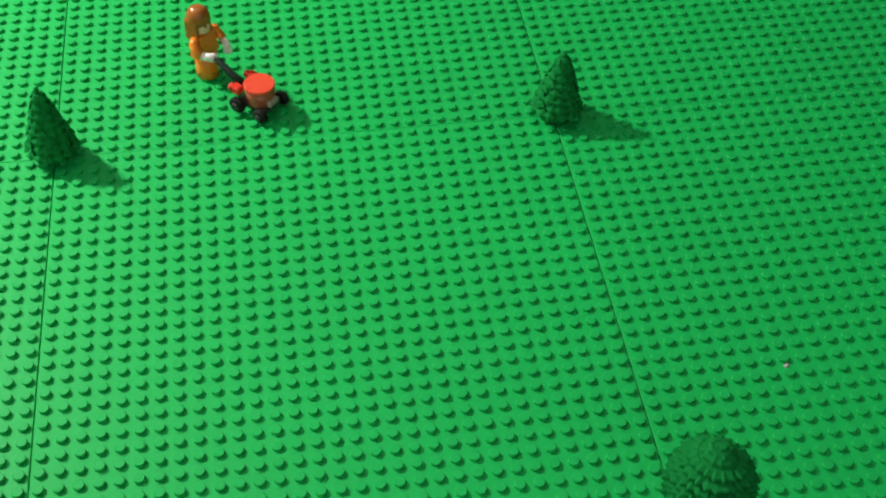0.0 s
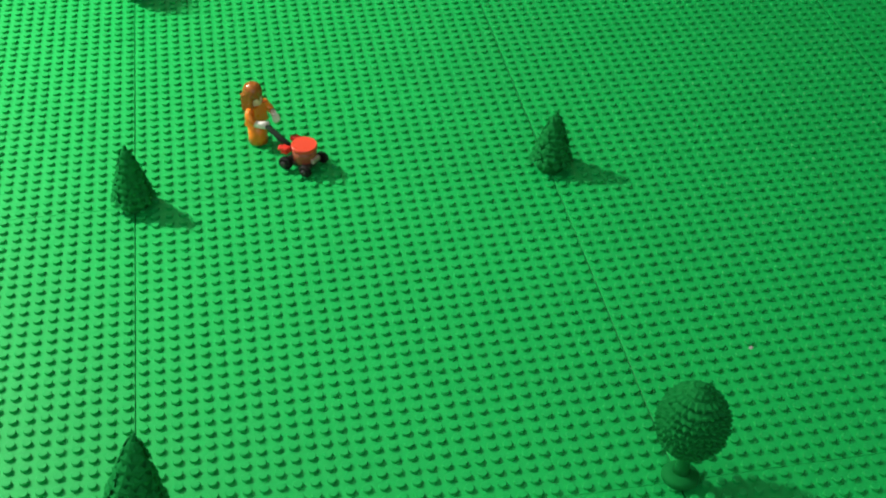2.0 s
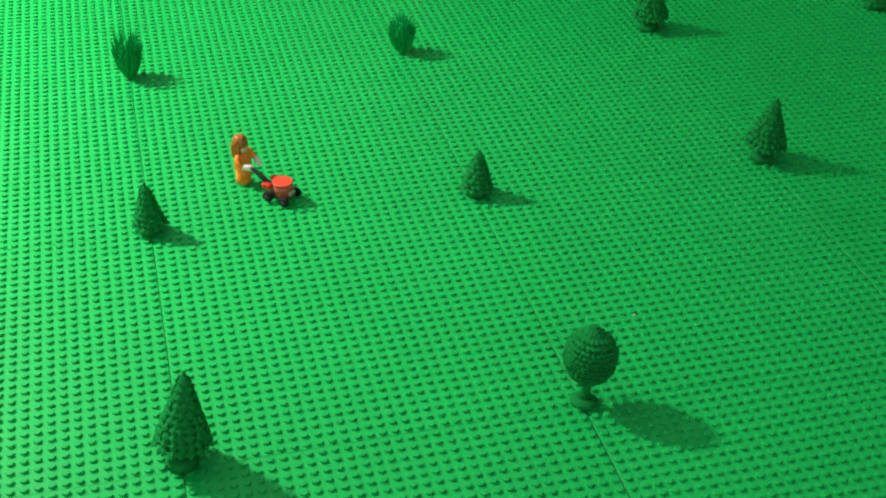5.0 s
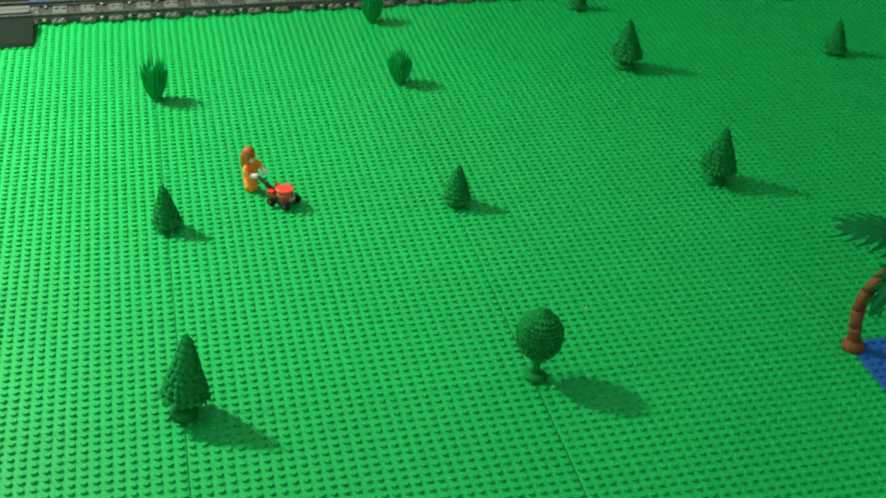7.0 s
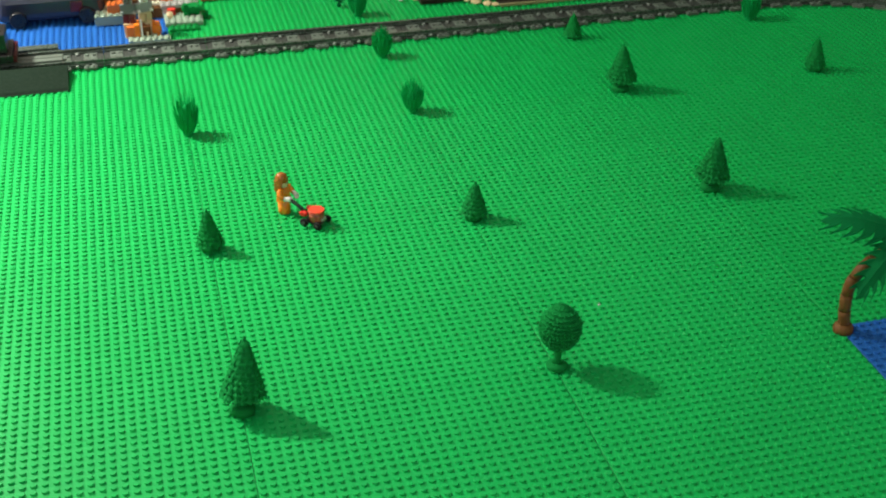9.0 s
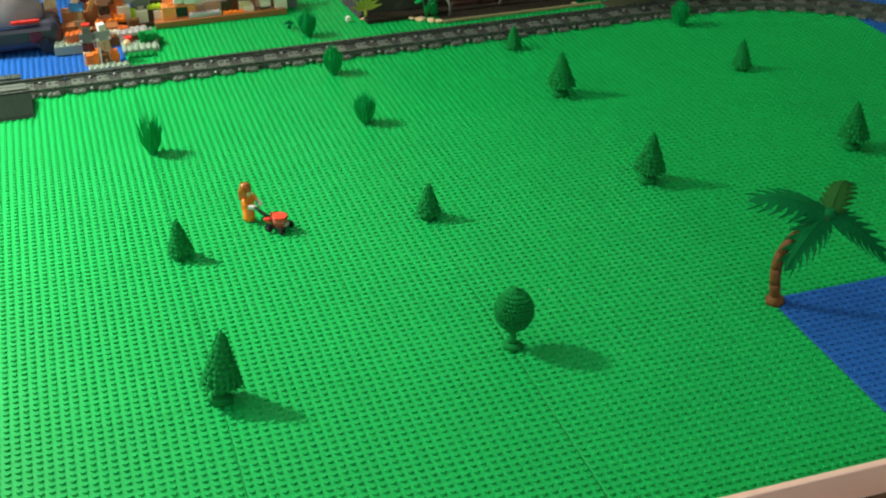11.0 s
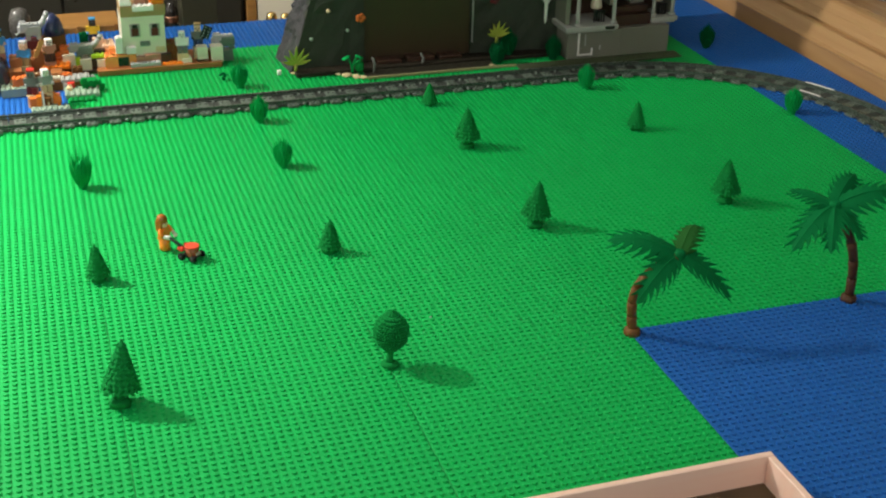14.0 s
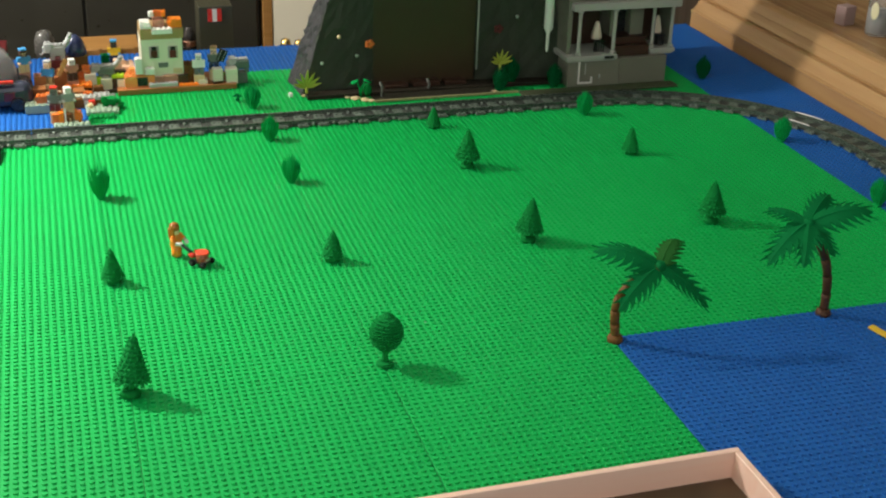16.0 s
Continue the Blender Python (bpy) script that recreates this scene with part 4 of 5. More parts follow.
def front_terrain():
    t = thing('brick_terrain', pose(0, 0, 0), 'low pale green and orange studded plates beside the track', 'brick terrain')
    brick('plate', t, -0.0525, 0.0010, 0.7930, 0.8060, 0.0018, 0.0050, SANDGREEN, studs=True)
    brick('plate', t, -0.0525, -0.0155, 0.8065, 0.8300, 0.0018, 0.0060, SANDGREEN)
    brick('brick', t, -0.0530, -0.0440, 0.8085, 0.8300, 0.0018, 0.0185, DKORANGE)
    brick('brick', t, -0.0438, -0.0365, 0.8075, 0.8280, 0.0018, 0.0215, ORANGE)
    brick('tile', t, -0.0470, -0.0405, 0.8068, 0.8074, 0.0030, 0.0060, WHITE)
    jagged('brick_pile', t, -0.0365, -0.0210, 0.8070, 0.8300, 0.0018, 0.0235, BROWN, 'glossy brown brick pile', 12)
    jagged('brick_pile', t, -0.0225, -0.0085, 0.8120, 0.8330, 0.0018, 0.0225, ORANGE, '', 13)
    # a glint on the glossy pile, put in as a white bar
    brick('bar', t, -0.0352, -0.0330, 0.8060, 0.8068, 0.0040, 0.0290, WHITE, 'white upright bar standing for a glint')
    brick('bar', t, -0.0285, -0.0262, 0.8056, 0.8064, 0.0030, 0.0120, SAND)
    jagged('foliage', t, 0.0200, 0.0480, 0.8620, 0.8860, 0.0018, 0.0250, LEAF, 'dark green leafy piece', 14)
    jagged('foliage', t, 0.0480, 0.0570, 0.8640, 0.8740, 0.0018, 0.0120, LEAF, '', 15)
    brick('plate', t, 0.0020, 0.0400, 0.8250, 0.8400, 0.0018, 0.0042, LEAF, studs=True)
    brick('plate', t, -0.0025, 0.0470, 0.8420, 0.8780, 0.0018, 0.0070, SANDGREEN, studs=True)
    brick('brick', t, -0.0055, 0.0365, 0.8806, 0.9040, 0.0018, 0.0139, BROWN)
    brick('plate', t, -0.0055, 0.0365, 0.8800, 0.9040, 0.0140, 0.0185, GREY, studs=True)
    brick('brick', t, -0.0060, 0.0075, 0.8840, 0.9140, 0.0018, 0.0135, BASEBROWN)
    brick('brick', t, 0.0080, 0.0270, 0.8860, 0.9160, 0.0018, 0.0120, BROWN)
    brick('brick', t, 0.0030, 0.0130, 0.8720, 0.8798, 0.0018, 0.0150, RED)
    brick('brick', t, 0.0270, 0.0470, 0.8900, 0.9200, 0.0018, 0.0085, LEAF, studs=True)
    jagged('brick_pile', t, -0.0620, -0.0300, 0.9030, 0.9270, 0.0018, 0.0260, BROWN, 'reddish brown brick pile', 41)
    jagged('brick_pile', t, -0.0300, 0.0060, 0.9270, 0.9385, 0.0018, 0.0180, SAND, 'tan brick pile', 42)
    jagged('brick_pile', t, 0.0100, 0.0420, 0.9240, 0.9400, 0.0018, 0.0110, BASEBROWN, '', 43)
    brick('plate', t, -0.0290, 0.0115, 0.9275, 0.9395, 0.0190, 0.0240, ORANGE, studs=True)
    brick('brick', t, -0.0185, -0.0015, 0.9000, 0.9260, 0.0018, 0.0230, BASEBROWN)
    brick('plate', t, -0.0925, -0.0505, 0.8680, 0.8980, 0.0018, 0.0145, SANDGREEN, studs=True)
    brick('brick', t, -0.0750, -0.0605, 0.8750, 0.8890, 0.0018, 0.0265, DKORANGE, studs=True)
    brick('brick', t, -0.0620, -0.0510, 0.8800, 0.8940, 0.0018, 0.0265, DKORANGE, studs=True)
    brick('brick', t, -0.0850, -0.0600, 0.9100, 0.9300, 0.0018, 0.0270, BASEBROWN)
    brick('brick', t, -0.0765, -0.0585, 0.9300, 0.9500, 0.0018, 0.0415, BASEBROWN, studs=True)


front_terrain()



def blocky_beast(m, mat, mat2, label, horn=True):
    """A toy animal in blocks: one plain mesh."""
    bm = bmesh.new()
    box(bm, -0.015, 0.013, -0.0075, 0.0075, 0.0065, 0.0242, 0.0022, 0)
    box(bm, -0.0245, -0.012, -0.0065, 0.0065, 0.0125, 0.0295, 0.0016, 1)
    for x in (-0.010, 0.008):
        for y in (-0.004, 0.004):
            box(bm, x - 0.0042, x + 0.0042, y - 0.0030, y + 0.0030, 0.0, 0.0072, 0.0004, 0)
    if horn:
        tube(bm, [(0.010, 0, 0.022), (0.018, 0, 0.029), (0.024, 0, 0.040)], [0.0062, 0.0050, 0.0042], 8, 1)
        tube(bm, [(0.023, 0, 0.038), (0.0265, 0, 0.0455)], [0.0046, 0.0038], 8, 1)
    for x in (-0.021, -0.015):
        disc(bm, x, 0, 0.030, 0.0322, 0.0024, 9, 1)
    for x in (-0.009, -0.001, 0.007):
        box(bm, x - 0.0037, x + 0.0037, -0.0062, 0.0062, 0.0242, 0.0275, 0.0004, 1)
        disc(bm, x, -0.003, 0.0275, 0.0292, 0.0024, 9, 1)
    box(bm, -0.0275, -0.0242, -0.0040, 0.0040, 0.0120, 0.0230, 0.0006, 1)
    for y in (-0.0078, 0.0062):
        box(bm, -0.0175, -0.0105, y, y + 0.0016, 0.0180, 0.0290, 0.0004, 1)
    tube(bm, [(-0.026, -0.0035, 0.014), (-0.030, -0.0045, 0.010), (-0.033, -0.0045, 0.012)], [0.0014, 0.0013, 0.0009], 6, 1)
    return solid("toy_animal", bm, (mat, mat2), label, "toy animal", "toy animals", m=m)


def clutter_figures():
    for x, y, z, a, mats, text in (
            (-0.017, 0.940, 0.030, 190, (DKBROWN, CLAY, BROWN, WHITE, WHITE), "small white-headed toy figure in brown on the terrain"),
            (-0.054, 0.935, 0.028, 160, (TAN, AZURE, AZURE, SKIN, PALEGREY), "small toy figure with azure torso and grey cap"),
            (-0.089, 0.940, 0.048, 200, (SAND, AZURE, SKIN, DKBROWN, AZURE), "small toy figure in azure with tan legs"),
            (0.053, 1.000, 0.0375, 180, (NAVY, YELLOW, AZURE, DKBROWN, AZURE), "small toy figure in yellow and blue behind the terrain"),
            (-0.0475, 0.822, 0.0205, 170, (DKRED, MIDGREY, GREY, MIDGREY, RED), "small grey toy figure with a red cap by the track"),
            (-0.0280, 0.824, 0.0210, 195, (SAND, GREY, WHITE, WHITE, WHITE), "small pale toy figure with a white head by the track"),
            (0.1845, 0.946, 0.0250, 175, (MIDGREY, WHITE, WHITE, WHITE, WHITE), "small bony white toy figure beside the tower"),
            (0.2115, 0.960, 0.0290, 170, (NAVY, MIDGREY, BLACK, SKIN, TAN), "small dark grey toy figure holding a black bar")):
        bmat = SAND if z < 0.03 else CLAY
        bm = bmesh.new()
        box(bm, -0.0085, 0.0085, -0.0065, 0.0065, 0.0018, z, 0.0004)
        solid("support_brick", bm, bmat, "plain brick under a small toy figure", "brick", "support bricks", m=pose(x, y, 0))
        toy_figure(pose(x, y, z + 0.0001, 0, 0, a), text, mats, hair=(mats[4] is not WHITE), square=True)
    bm = bmesh.new()
    box(bm, -0.0035, 0.0035, -0.0012, 0.0012, 0.0, 0.0300, 0.0004)
    solid("tan_bar", bm, plastic("amber_tan_plastic", (0.50, 0.26, 0.07), 0.3), "tan plastic bar leaning among the toy figures", "bar", m=pose(-0.0385, 0.9270, 0.0415, 0, 27, 0))
    t = thing("dotted_panel", pose(0.2190, 0.9480, 0.0455, 0, 25, 0), "black plastic panel with pale dots held by a toy figure", "panel")
    brick("sheet", t, -0.0070, 0.0070, -0.0012, 0.0012, 0.0, 0.0205, BLACK)
    for k in range(8):
        bm = bmesh.new()
        disc(bm, 0, 0, 0.0, 0.0007, 0.0011, 8)
        bm.transform(pose(-0.0035 + 0.0070 * (k % 2), -0.00125, 0.0028 + 0.0048 * (k // 2), 90, 0, 0))
        part("dot", bm, PALEGREY, t)
    for m, size, a, b, horn, text in (
            (pose(-0.036, 0.960, 0.0600), (0.84, 0.86, 0.92), GREY, PALEGREY, True, "light grey block-built toy animal with a raised horn"),
            (pose(0.037, 0.965, 0.0238), (0.96, 0.92, 0.76), SLATE, GREY, True, "grey-green block-built toy animal on lime blocks"),
            (pose(0.258, 0.965, 0.0200), (0.92, 0.90, 0.86), SLATE, PALEGREY, False, "grey-green and white block-built toy animal")):
        blocky_beast(m @ Matrix.Diagonal((*size, 1)), a, b, text, horn)
    bm = bmesh.new()
    lathe(bm, [(0.017, 0.0), (0.016, 0.012), (0.012, 0.024), (0.004, 0.032)], 9)
    solid("navy_cape", bm, NAVY, "dark navy cloth-like cape piece behind the toy animal", "cape", m=pose(-0.008, 0.975, 0.062))
    for x0, x1, y0, y1, z1, mat, seed in ((-0.050, -0.024, 0.952, 0.972, 0.0597, DKRED, 51), (-0.024, 0.010, 0.966, 0.990, 0.0615, BROWN, 52), (0.022, 0.052, 0.958, 0.975, 0.0236, SAGE, 0), (0.2475, 0.266, 0.957, 0.976, 0.0196, SLATE, 0)):
        t = thing("support_block", pose(0, 0, 0), "plain brick block carrying a small toy piece", "brick", "support blocks")
        brick("block", t, x0, x1, y0, y1, 0.0018, z1, mat)
        if seed:
            jagged("ledge_piece", t, x0 - 0.003, x1 + 0.003, y0 - 0.010, y1 - 0.004, 0.0018, z1 - 0.012, BASEBROWN if seed == 51 else DKORANGE, "", seed)
    t = thing("toy_plant", pose(0.0385, 1.000, 0.0018), "dark green leafy toy piece behind the grey-green animal", "toy plant")
    brick("foot", t, -0.007, 0.007, -0.006, 0.006, 0.0, 0.037, SANDGREEN)
    jagged("leaves", t, -0.0095, 0.0085, -0.008, 0.008, 0.037, 0.055, DARKBUSH, "", 61)


clutter_figures()


def loose_bricks():
    """Small odd bricks crowded between the toy figures."""
    rnd = random.Random(17)
    mats = (DKBROWN, ORANGE, DKORANGE, GREY, SAGE, BROWN, SAND, SANDGREEN, BROWN, DKORANGE, WHITE)
    names = ("dark brown", "orange", "burnt orange", "light grey", "sage green", "reddish brown", "tan", "sand green", "reddish brown", "burnt orange", "white")
    for i in range(9):
        for j in range(4):
            if rnd.random() < 0.30:
                continue
            k = rnd.randrange(len(mats))
            if i < 3 and j < 2:
                continue
            x, y = -0.092 + 0.016 * i + rnd.uniform(-0.002, 0.002), 0.868 + 0.0165 * j + rnd.uniform(-0.001, 0.001)
            h = 0.0096 * rnd.choice((0.66, 0.66, 1.0, 1.0)) + 0.0050 * j * rnd.uniform(0.3, 1.0)
            w, d = rnd.choice(((0.0075, 0.0039), (0.0039, 0.0075), (0.0060, 0.0060)))
            bm = bmesh.new()
            box(bm, -w, w, -d, d, 0.0, h, 0.0003)
            studs_on(bm, -w, w, -d, d, h, 9)
            solid("loose_brick", bm, mats[k], "small " + names[k] + " studded brick crowded among toy figures", "brick", "loose bricks",
                  m=pose(x, y, 0.0018, 0, 0, rnd.uniform(-6, 6)))


loose_bricks()


def dome_vehicle():
    t = thing("toy_vehicle", pose(-0.140, 0.937, 0.0018), "navy blue toy vehicle with a clear sloping canopy on blue plates", "toy vehicle")
    bm = bmesh.new()
    vs = box(bm, -0.080, 0.064, -0.052, 0.052, 0.004, 0.044)
    for v in vs[4:]:
        v.co.x *= 0.93
        v.co.y *= 0.90
    bmesh.ops.bevel(bm, geom=list(bm.edges), offset=0.013, segments=4, affect="EDGES", profile=0.5)
    part("hull", bm, plastic("dark_glossy_navy_plastic", (0.030, 0.034, 0.055), 0.16), t)
    bm = bmesh.new()
    box(bm, -0.004, 0.034, -0.0545, -0.0495, 0.0450, 0.0500, 0.0008)
    part("stripe", bm, RED, t, "red stripe along the rim")
    bm = bmesh.new()
    lathe(bm, [(0.053, 0.040), (0.052, 0.052), (0.048, 0.066), (0.038, 0.082), (0.022, 0.093), (0.002, 0.097)], 24, -0.012, 0)
    part("canopy", bm, glassy("smoked_clear_plastic", (0.76, 0.72, 0.70), 0.12, 0.75), t, "smoked clear domed plastic canopy")
    bm = bmesh.new()
    box(bm, 0.018, 0.034, -0.0515, -0.0485, 0.016, 0.030, 0.0006)
    part("side_window", bm, DKRED, t)
    for x in (-0.050, 0.038):
        bm = bmesh.new()
        lathe(bm, [(0.010, 0.0), (0.011, 0.001), (0.011, 0.006), (0.010, 0.007)], 16, m=pose(x, -0.050, 0.0112, 90, 0, 0))
        part("wheel", bm, BLACK, t)


dome_vehicle()


def crossing():
    t = thing("level_crossing", pose(0, 0, 0.0018), "dark brown ramp and grey planks crossing the toy track", "level crossing")
    bm = bmesh.new()
    vs = box(bm, -0.330, -0.128, 0.662, 0.7185, 0.0, 0.0105)
    for v in vs:
        if v.co.z > 0.005 and v.co.y < 0.69:
            v.co.z = 0.0030
            v.co.y += 0.004
    part("ramp", bm, plastic("olive_grey_plastic", (0.010, 0.022, 0.013), 0.7, 0.3, spec=0.06), t)
    for y in (0.7420, 0.7528):
        bm = bmesh.new()
        box(bm, -0.330, -0.134, y - 0.0046, y + 0.0046, 0.0050, 0.0100, 0.0004)
        part("plank", bm, SLEEPGREY, t, "grey plank between the rails")
    for y in (0.7925,):
        bm = bmesh.new()
        box(bm, -0.330, -0.140, y - 0.0070, y + 0.0070, 0.0, 0.0075, 0.0004)
        part("plank", bm, DKGREY, t)


crossing()


def locomotive():
    t = thing("toy_locomotive", pose(-0.190, 0.752, 0.0118), "black toy railway engine with red trim on the track", "toy locomotive")
    for name, b, mat in (("chassis", (-0.150, 0.0, -0.028, 0.028, 0.006, 0.016), BLACK), ("cab", (-0.150, -0.090, -0.026, 0.026, 0.0162, 0.064), BLACK),
                         ("bonnet", (-0.0898, -0.006, -0.020, 0.020, 0.0162, 0.040), BLACK), ("buffer_beam", (0.0002, 0.004, -0.026, 0.026, 0.006, 0.014), DKRED)):
        bm = bmesh.new()
        box(bm, *b, 0.0008)
        part(name, bm, mat, t)
    for x in (-0.120, -0.075, -0.030):
        for y in (-0.020, 0.020):
            bm = bmesh.new()
            lathe(bm, [(0.009, -0.002), (0.009, 0.002)], 16, m=pose(x, y, 0.0075, 90, 0, 0))
            part("wheel", bm, BLACK, t)


locomotive()


# ---- the dark rock hill ----
def rock_sheet(bm, c00, c10, c11, c01, nx, ny, amp, seed, back):
    """A craggy sheet between four corners, closed to a slab by the vector back."""
    c00, c10, c11, c01, back = (Vector(c) for c in (c00, c10, c11, c01, back))
    nrm = (c10 - c00).cross(c01 - c00).normalized()
    rnd = random.Random(seed)
    front = []
    for j in range(ny + 1):
        row = []
        for i in range(nx + 1):
            u, v = i / nx, j / ny
            p = c00.lerp(c10, u).lerp(c01.lerp(c11, u), v)
            edge = 0.35 if i in (0, nx) or j in (0, ny) else 1.0
            row.append(bm.verts.new(p + nrm * amp * edge * (noise.noise(p * 40 + Vector((seed, 0, 0))) + rnd.uniform(-0.5, 0.5))
                                    + Vector((rnd.uniform(-1, 1), 0, 0)) * amp * 0.5 * (1.0 if i in (0, nx) else 0.0)))
        front.append(row)
    for j in range(ny):
        for i in range(nx):
            q = (front[j][i], front[j][i + 1], front[j + 1][i + 1], front[j + 1][i])
            bm.faces.new((q[0], q[1], q[2]))
            bm.faces.new((q[0], q[2], q[3]))
    rim = front[0] + [r[-1] for r in front[1:]] + front[-1][-2::-1] + [r[0] for r in front[-2:0:-1]]
    rear = [bm.verts.new(v.co + back) for v in rim]
    for k in range(len(rim)):
        bm.faces.new((rim[k], rim[(k + 1) % len(rim)], rear[(k + 1) % len(rim)], rear[k]))
    bm.faces.new(rear)


def spiky_plant(m, mat, label, n=7, length=0.036):
    t = thing("spiky_plant", m, label, "toy plant", "spiky toy plants")
    for k in range(n):
        a = radians(-66 + 132 * k / (n - 1))
        ln = length * (1.0 - 0.28 * abs(k - (n - 1) / 2) / ((n - 1) / 2))
        bm = bmesh.new()
        d, s = Vector((math.sin(a), -0.25, math.cos(a))).normalized(), Vector((math.cos(a), 0, -math.sin(a)))
        rows = [(0.06, 0.0012), (0.35, 0.0030), (0.65, 0.0026), (1.0, 0.0003)]
        pts = [[bm.verts.new(d * ln * u + s * w * q + Vector((0, th - 0.003 * u * u, 0))) for q, th in ((-1, 0), (0, -0.0009), (1, 0), (0, 0.0009))] for u, w in rows]
        for p, q in zip(pts, pts[1:]):
            for i in range(4):
                bm.faces.new((p[i], p[(i + 1) % 4], q[(i + 1) % 4], q[i]))
        bm.faces.new(pts[0])
        bm.faces.new(pts[-1])
        part("leaf", bm, mat, t)
    bm = bmesh.new()
    lathe(bm, [(0.0024, -0.010), (0.0024, 0.002)], 10)
    part("stem", bm, mat, t)


def rock_hill():
    t = thing("rock_hill", pose(0, 0, 0.0018), "tall dark toy rock hill with brown front panel behind the track", "rock hill")
    H = 0.28
    bm = bmesh.new()
    rock_sheet(bm, (0.3330, 0.955, 0.0), (0.3420, 0.872, 0.0), (0.4300, 0.893, H), (0.4410, 0.955, H), 10, 36, 0.0058, 3, (0.020, 0.004, 0))
    part("left_flank", bm, plastic("grey_rock_plastic", (0.060, 0.060, 0.062), 0.6, 0.35, spec=0.2), t, "grey craggy flank")
    bm = bmesh.new()
    rock_sheet(bm, (0.430, 1.000, 0.0), (0.345, 0.960, 0.0), (0.450, 0.960, H), (0.495, 0.995, H), 8, 16, 0.0040, 4, (0.020, 0, 0))
    part("rear_flank", bm, CLIFF, t)
    bm = bmesh.new()
    rock_sheet(bm, (0.3430, 0.870, 0.004), (0.4635, 0.876, 0.004), (0.464, 0.884, H), (0.4305, 0.893, H), 9, 16, 0.0022, 5, (0.002, 0.018, 0))
    part("rock_face", bm, CLIFF, t)
    bm = bmesh.new()
    box(bm, 0.4640, 0.6420, 0.882, 0.890, 0.006, H, 0.0006)
    part("front_panel", bm, plastic("brown_panel_plastic", (0.052, 0.032, 0.014), 0.35, 0.2), t, "smooth dark brown panel")
    bm = bmesh.new()
    rock_sheet(bm, (0.6425, 0.878, 0.004), (0.812, 0.866, 0.004), (0.742, 0.888, H), (0.6430, 0.884, H), 10, 16, 0.0022, 8, (-0.002, 0.018, 0))
    part("rock_face", bm, CLIFF, t)
    bm = bmesh.new()
    rock_sheet(bm, (0.806, 0.870, 0.0), (0.812, 1.005, 0.0), (0.745, 0.998, H), (0.742, 0.905, H), 8, 16, 0.0050, 9, (-0.020, 0, 0))
    part("right_flank", bm, CLIFF, t)
    bm = bmesh.new()
    box(bm, 0.490, 0.738, 0.988, 1.001, 0.0, H)
    part("rear_wall", bm, CLIFF, t)
    # lip above the view, added to throw shadow on track and house
    bm = bmesh.new()
    rock_sheet(bm, (0.420, 0.806, 0.212), (0.712, 0.800, 0.212), (0.712, 0.872, 0.212), (0.440, 0.876, 0.212), 14, 6, 0.004, 11, (0, 0, 0.030))
    box(bm, 0.430, 0.765, 0.872, 1.001, H + 0.006, H + 0.022, 0.002)
    part("overhang", bm, CLIFF, t, "unseen dark crag added to cast the shadow by the track")
    bm = bmesh.new()
    lathe(bm, [(0.0016, 0.030), (0.0016, H)], 8, 0.6400, 0.862)
    part("pole", bm, GREY, t, "thin pale pole")
    bm = bmesh.new()
    box(bm, 0.346, 0.800, 0.846, 0.962, 0.0, 0.0064, 0.0006)
    box(bm, 0.440, 0.800, 0.9622, 0.987, 0.0, 0.0064, 0.0006)
    part("ground_slab", bm, plastic("dark_soil_plastic", (0.026, 0.022, 0.014), 0.6, 0.2, spec=0.2), t)
    bm = bmesh.new()
    box(bm, 0.452, 0.665, 0.8175, 0.8455, 0.0, 0.0032, 0.0004)
    part("edge_plate", bm, plastic("dark_edge_plastic", (0.026, 0.024, 0.015), 0.6, 0.2, spec=0.2), t)
    bm = bmesh.new()
    box(bm, 0.7005, 0.985, 0.7885, 0.8165, 0.0, 0.0030, 0.0004)
    part("ground_plate", bm, plastic("dull_olive_plastic", (0.070, 0.085, 0.045), 0.7, 0.25, spec=0.15), t, "dull olive ground plate beside the track")
    bm = bmesh.new()
    box(bm, 0.452, 0.700, 0.8125, 0.8172, 0.0, 0.0034, 0.0003)
    part("edge_strip", bm, plastic("olive_tan_plastic", (0.30, 0.28, 0.13), 0.4), t)
    rnd = random.Random(6)
    for x, y, r in ((0.424, 0.838, 0.0085), (0.438, 0.828, 0.0080), (0.448, 0.822, 0.0060), (0.412, 0.848, 0.0060), (0.345, 0.868, 0.005), (0.372, 0.862, 0.005), (0.660, 0.822, 0.0075)):
        bm = bmesh.new()
        bmesh.ops.create_icosphere(bm, subdivisions=1, radius=r, matrix=pose(x, y, 0.001))
        for v in bm.verts:
            v.co.z = max(0.0, v.co.z * 0.55)
            v.co += Vector((rnd.uniform(-1, 1), rnd.uniform(-1, 1), 0)) * r * 0.14
        part("stone", bm, SAND, t, "small tan stone")
    bm = bmesh.new()
    box(bm, 0.3195, 0.3260, 0.866, 0.872, 0.0, 0.0075, 0.001)
    part("clip", bm, WHITE, t, "small white clip")
    for x, y, z, r, mat in ((0.405, 0.8745, 0.095, 0.0036, SAND), (0.435, 0.8735, 0.062, 0.0032, SANDGREEN), (0.376, 0.8715, 0.053, 0.0030, SANDGREEN), (0.713, 0.872, 0.115, 0.0030, GREY)):
        bm = bmesh.new()
        bmesh.ops.create_icosphere(bm, subdivisions=2, radius=r, matrix=pose(x, y, z))
        part("bud", bm, mat, t)
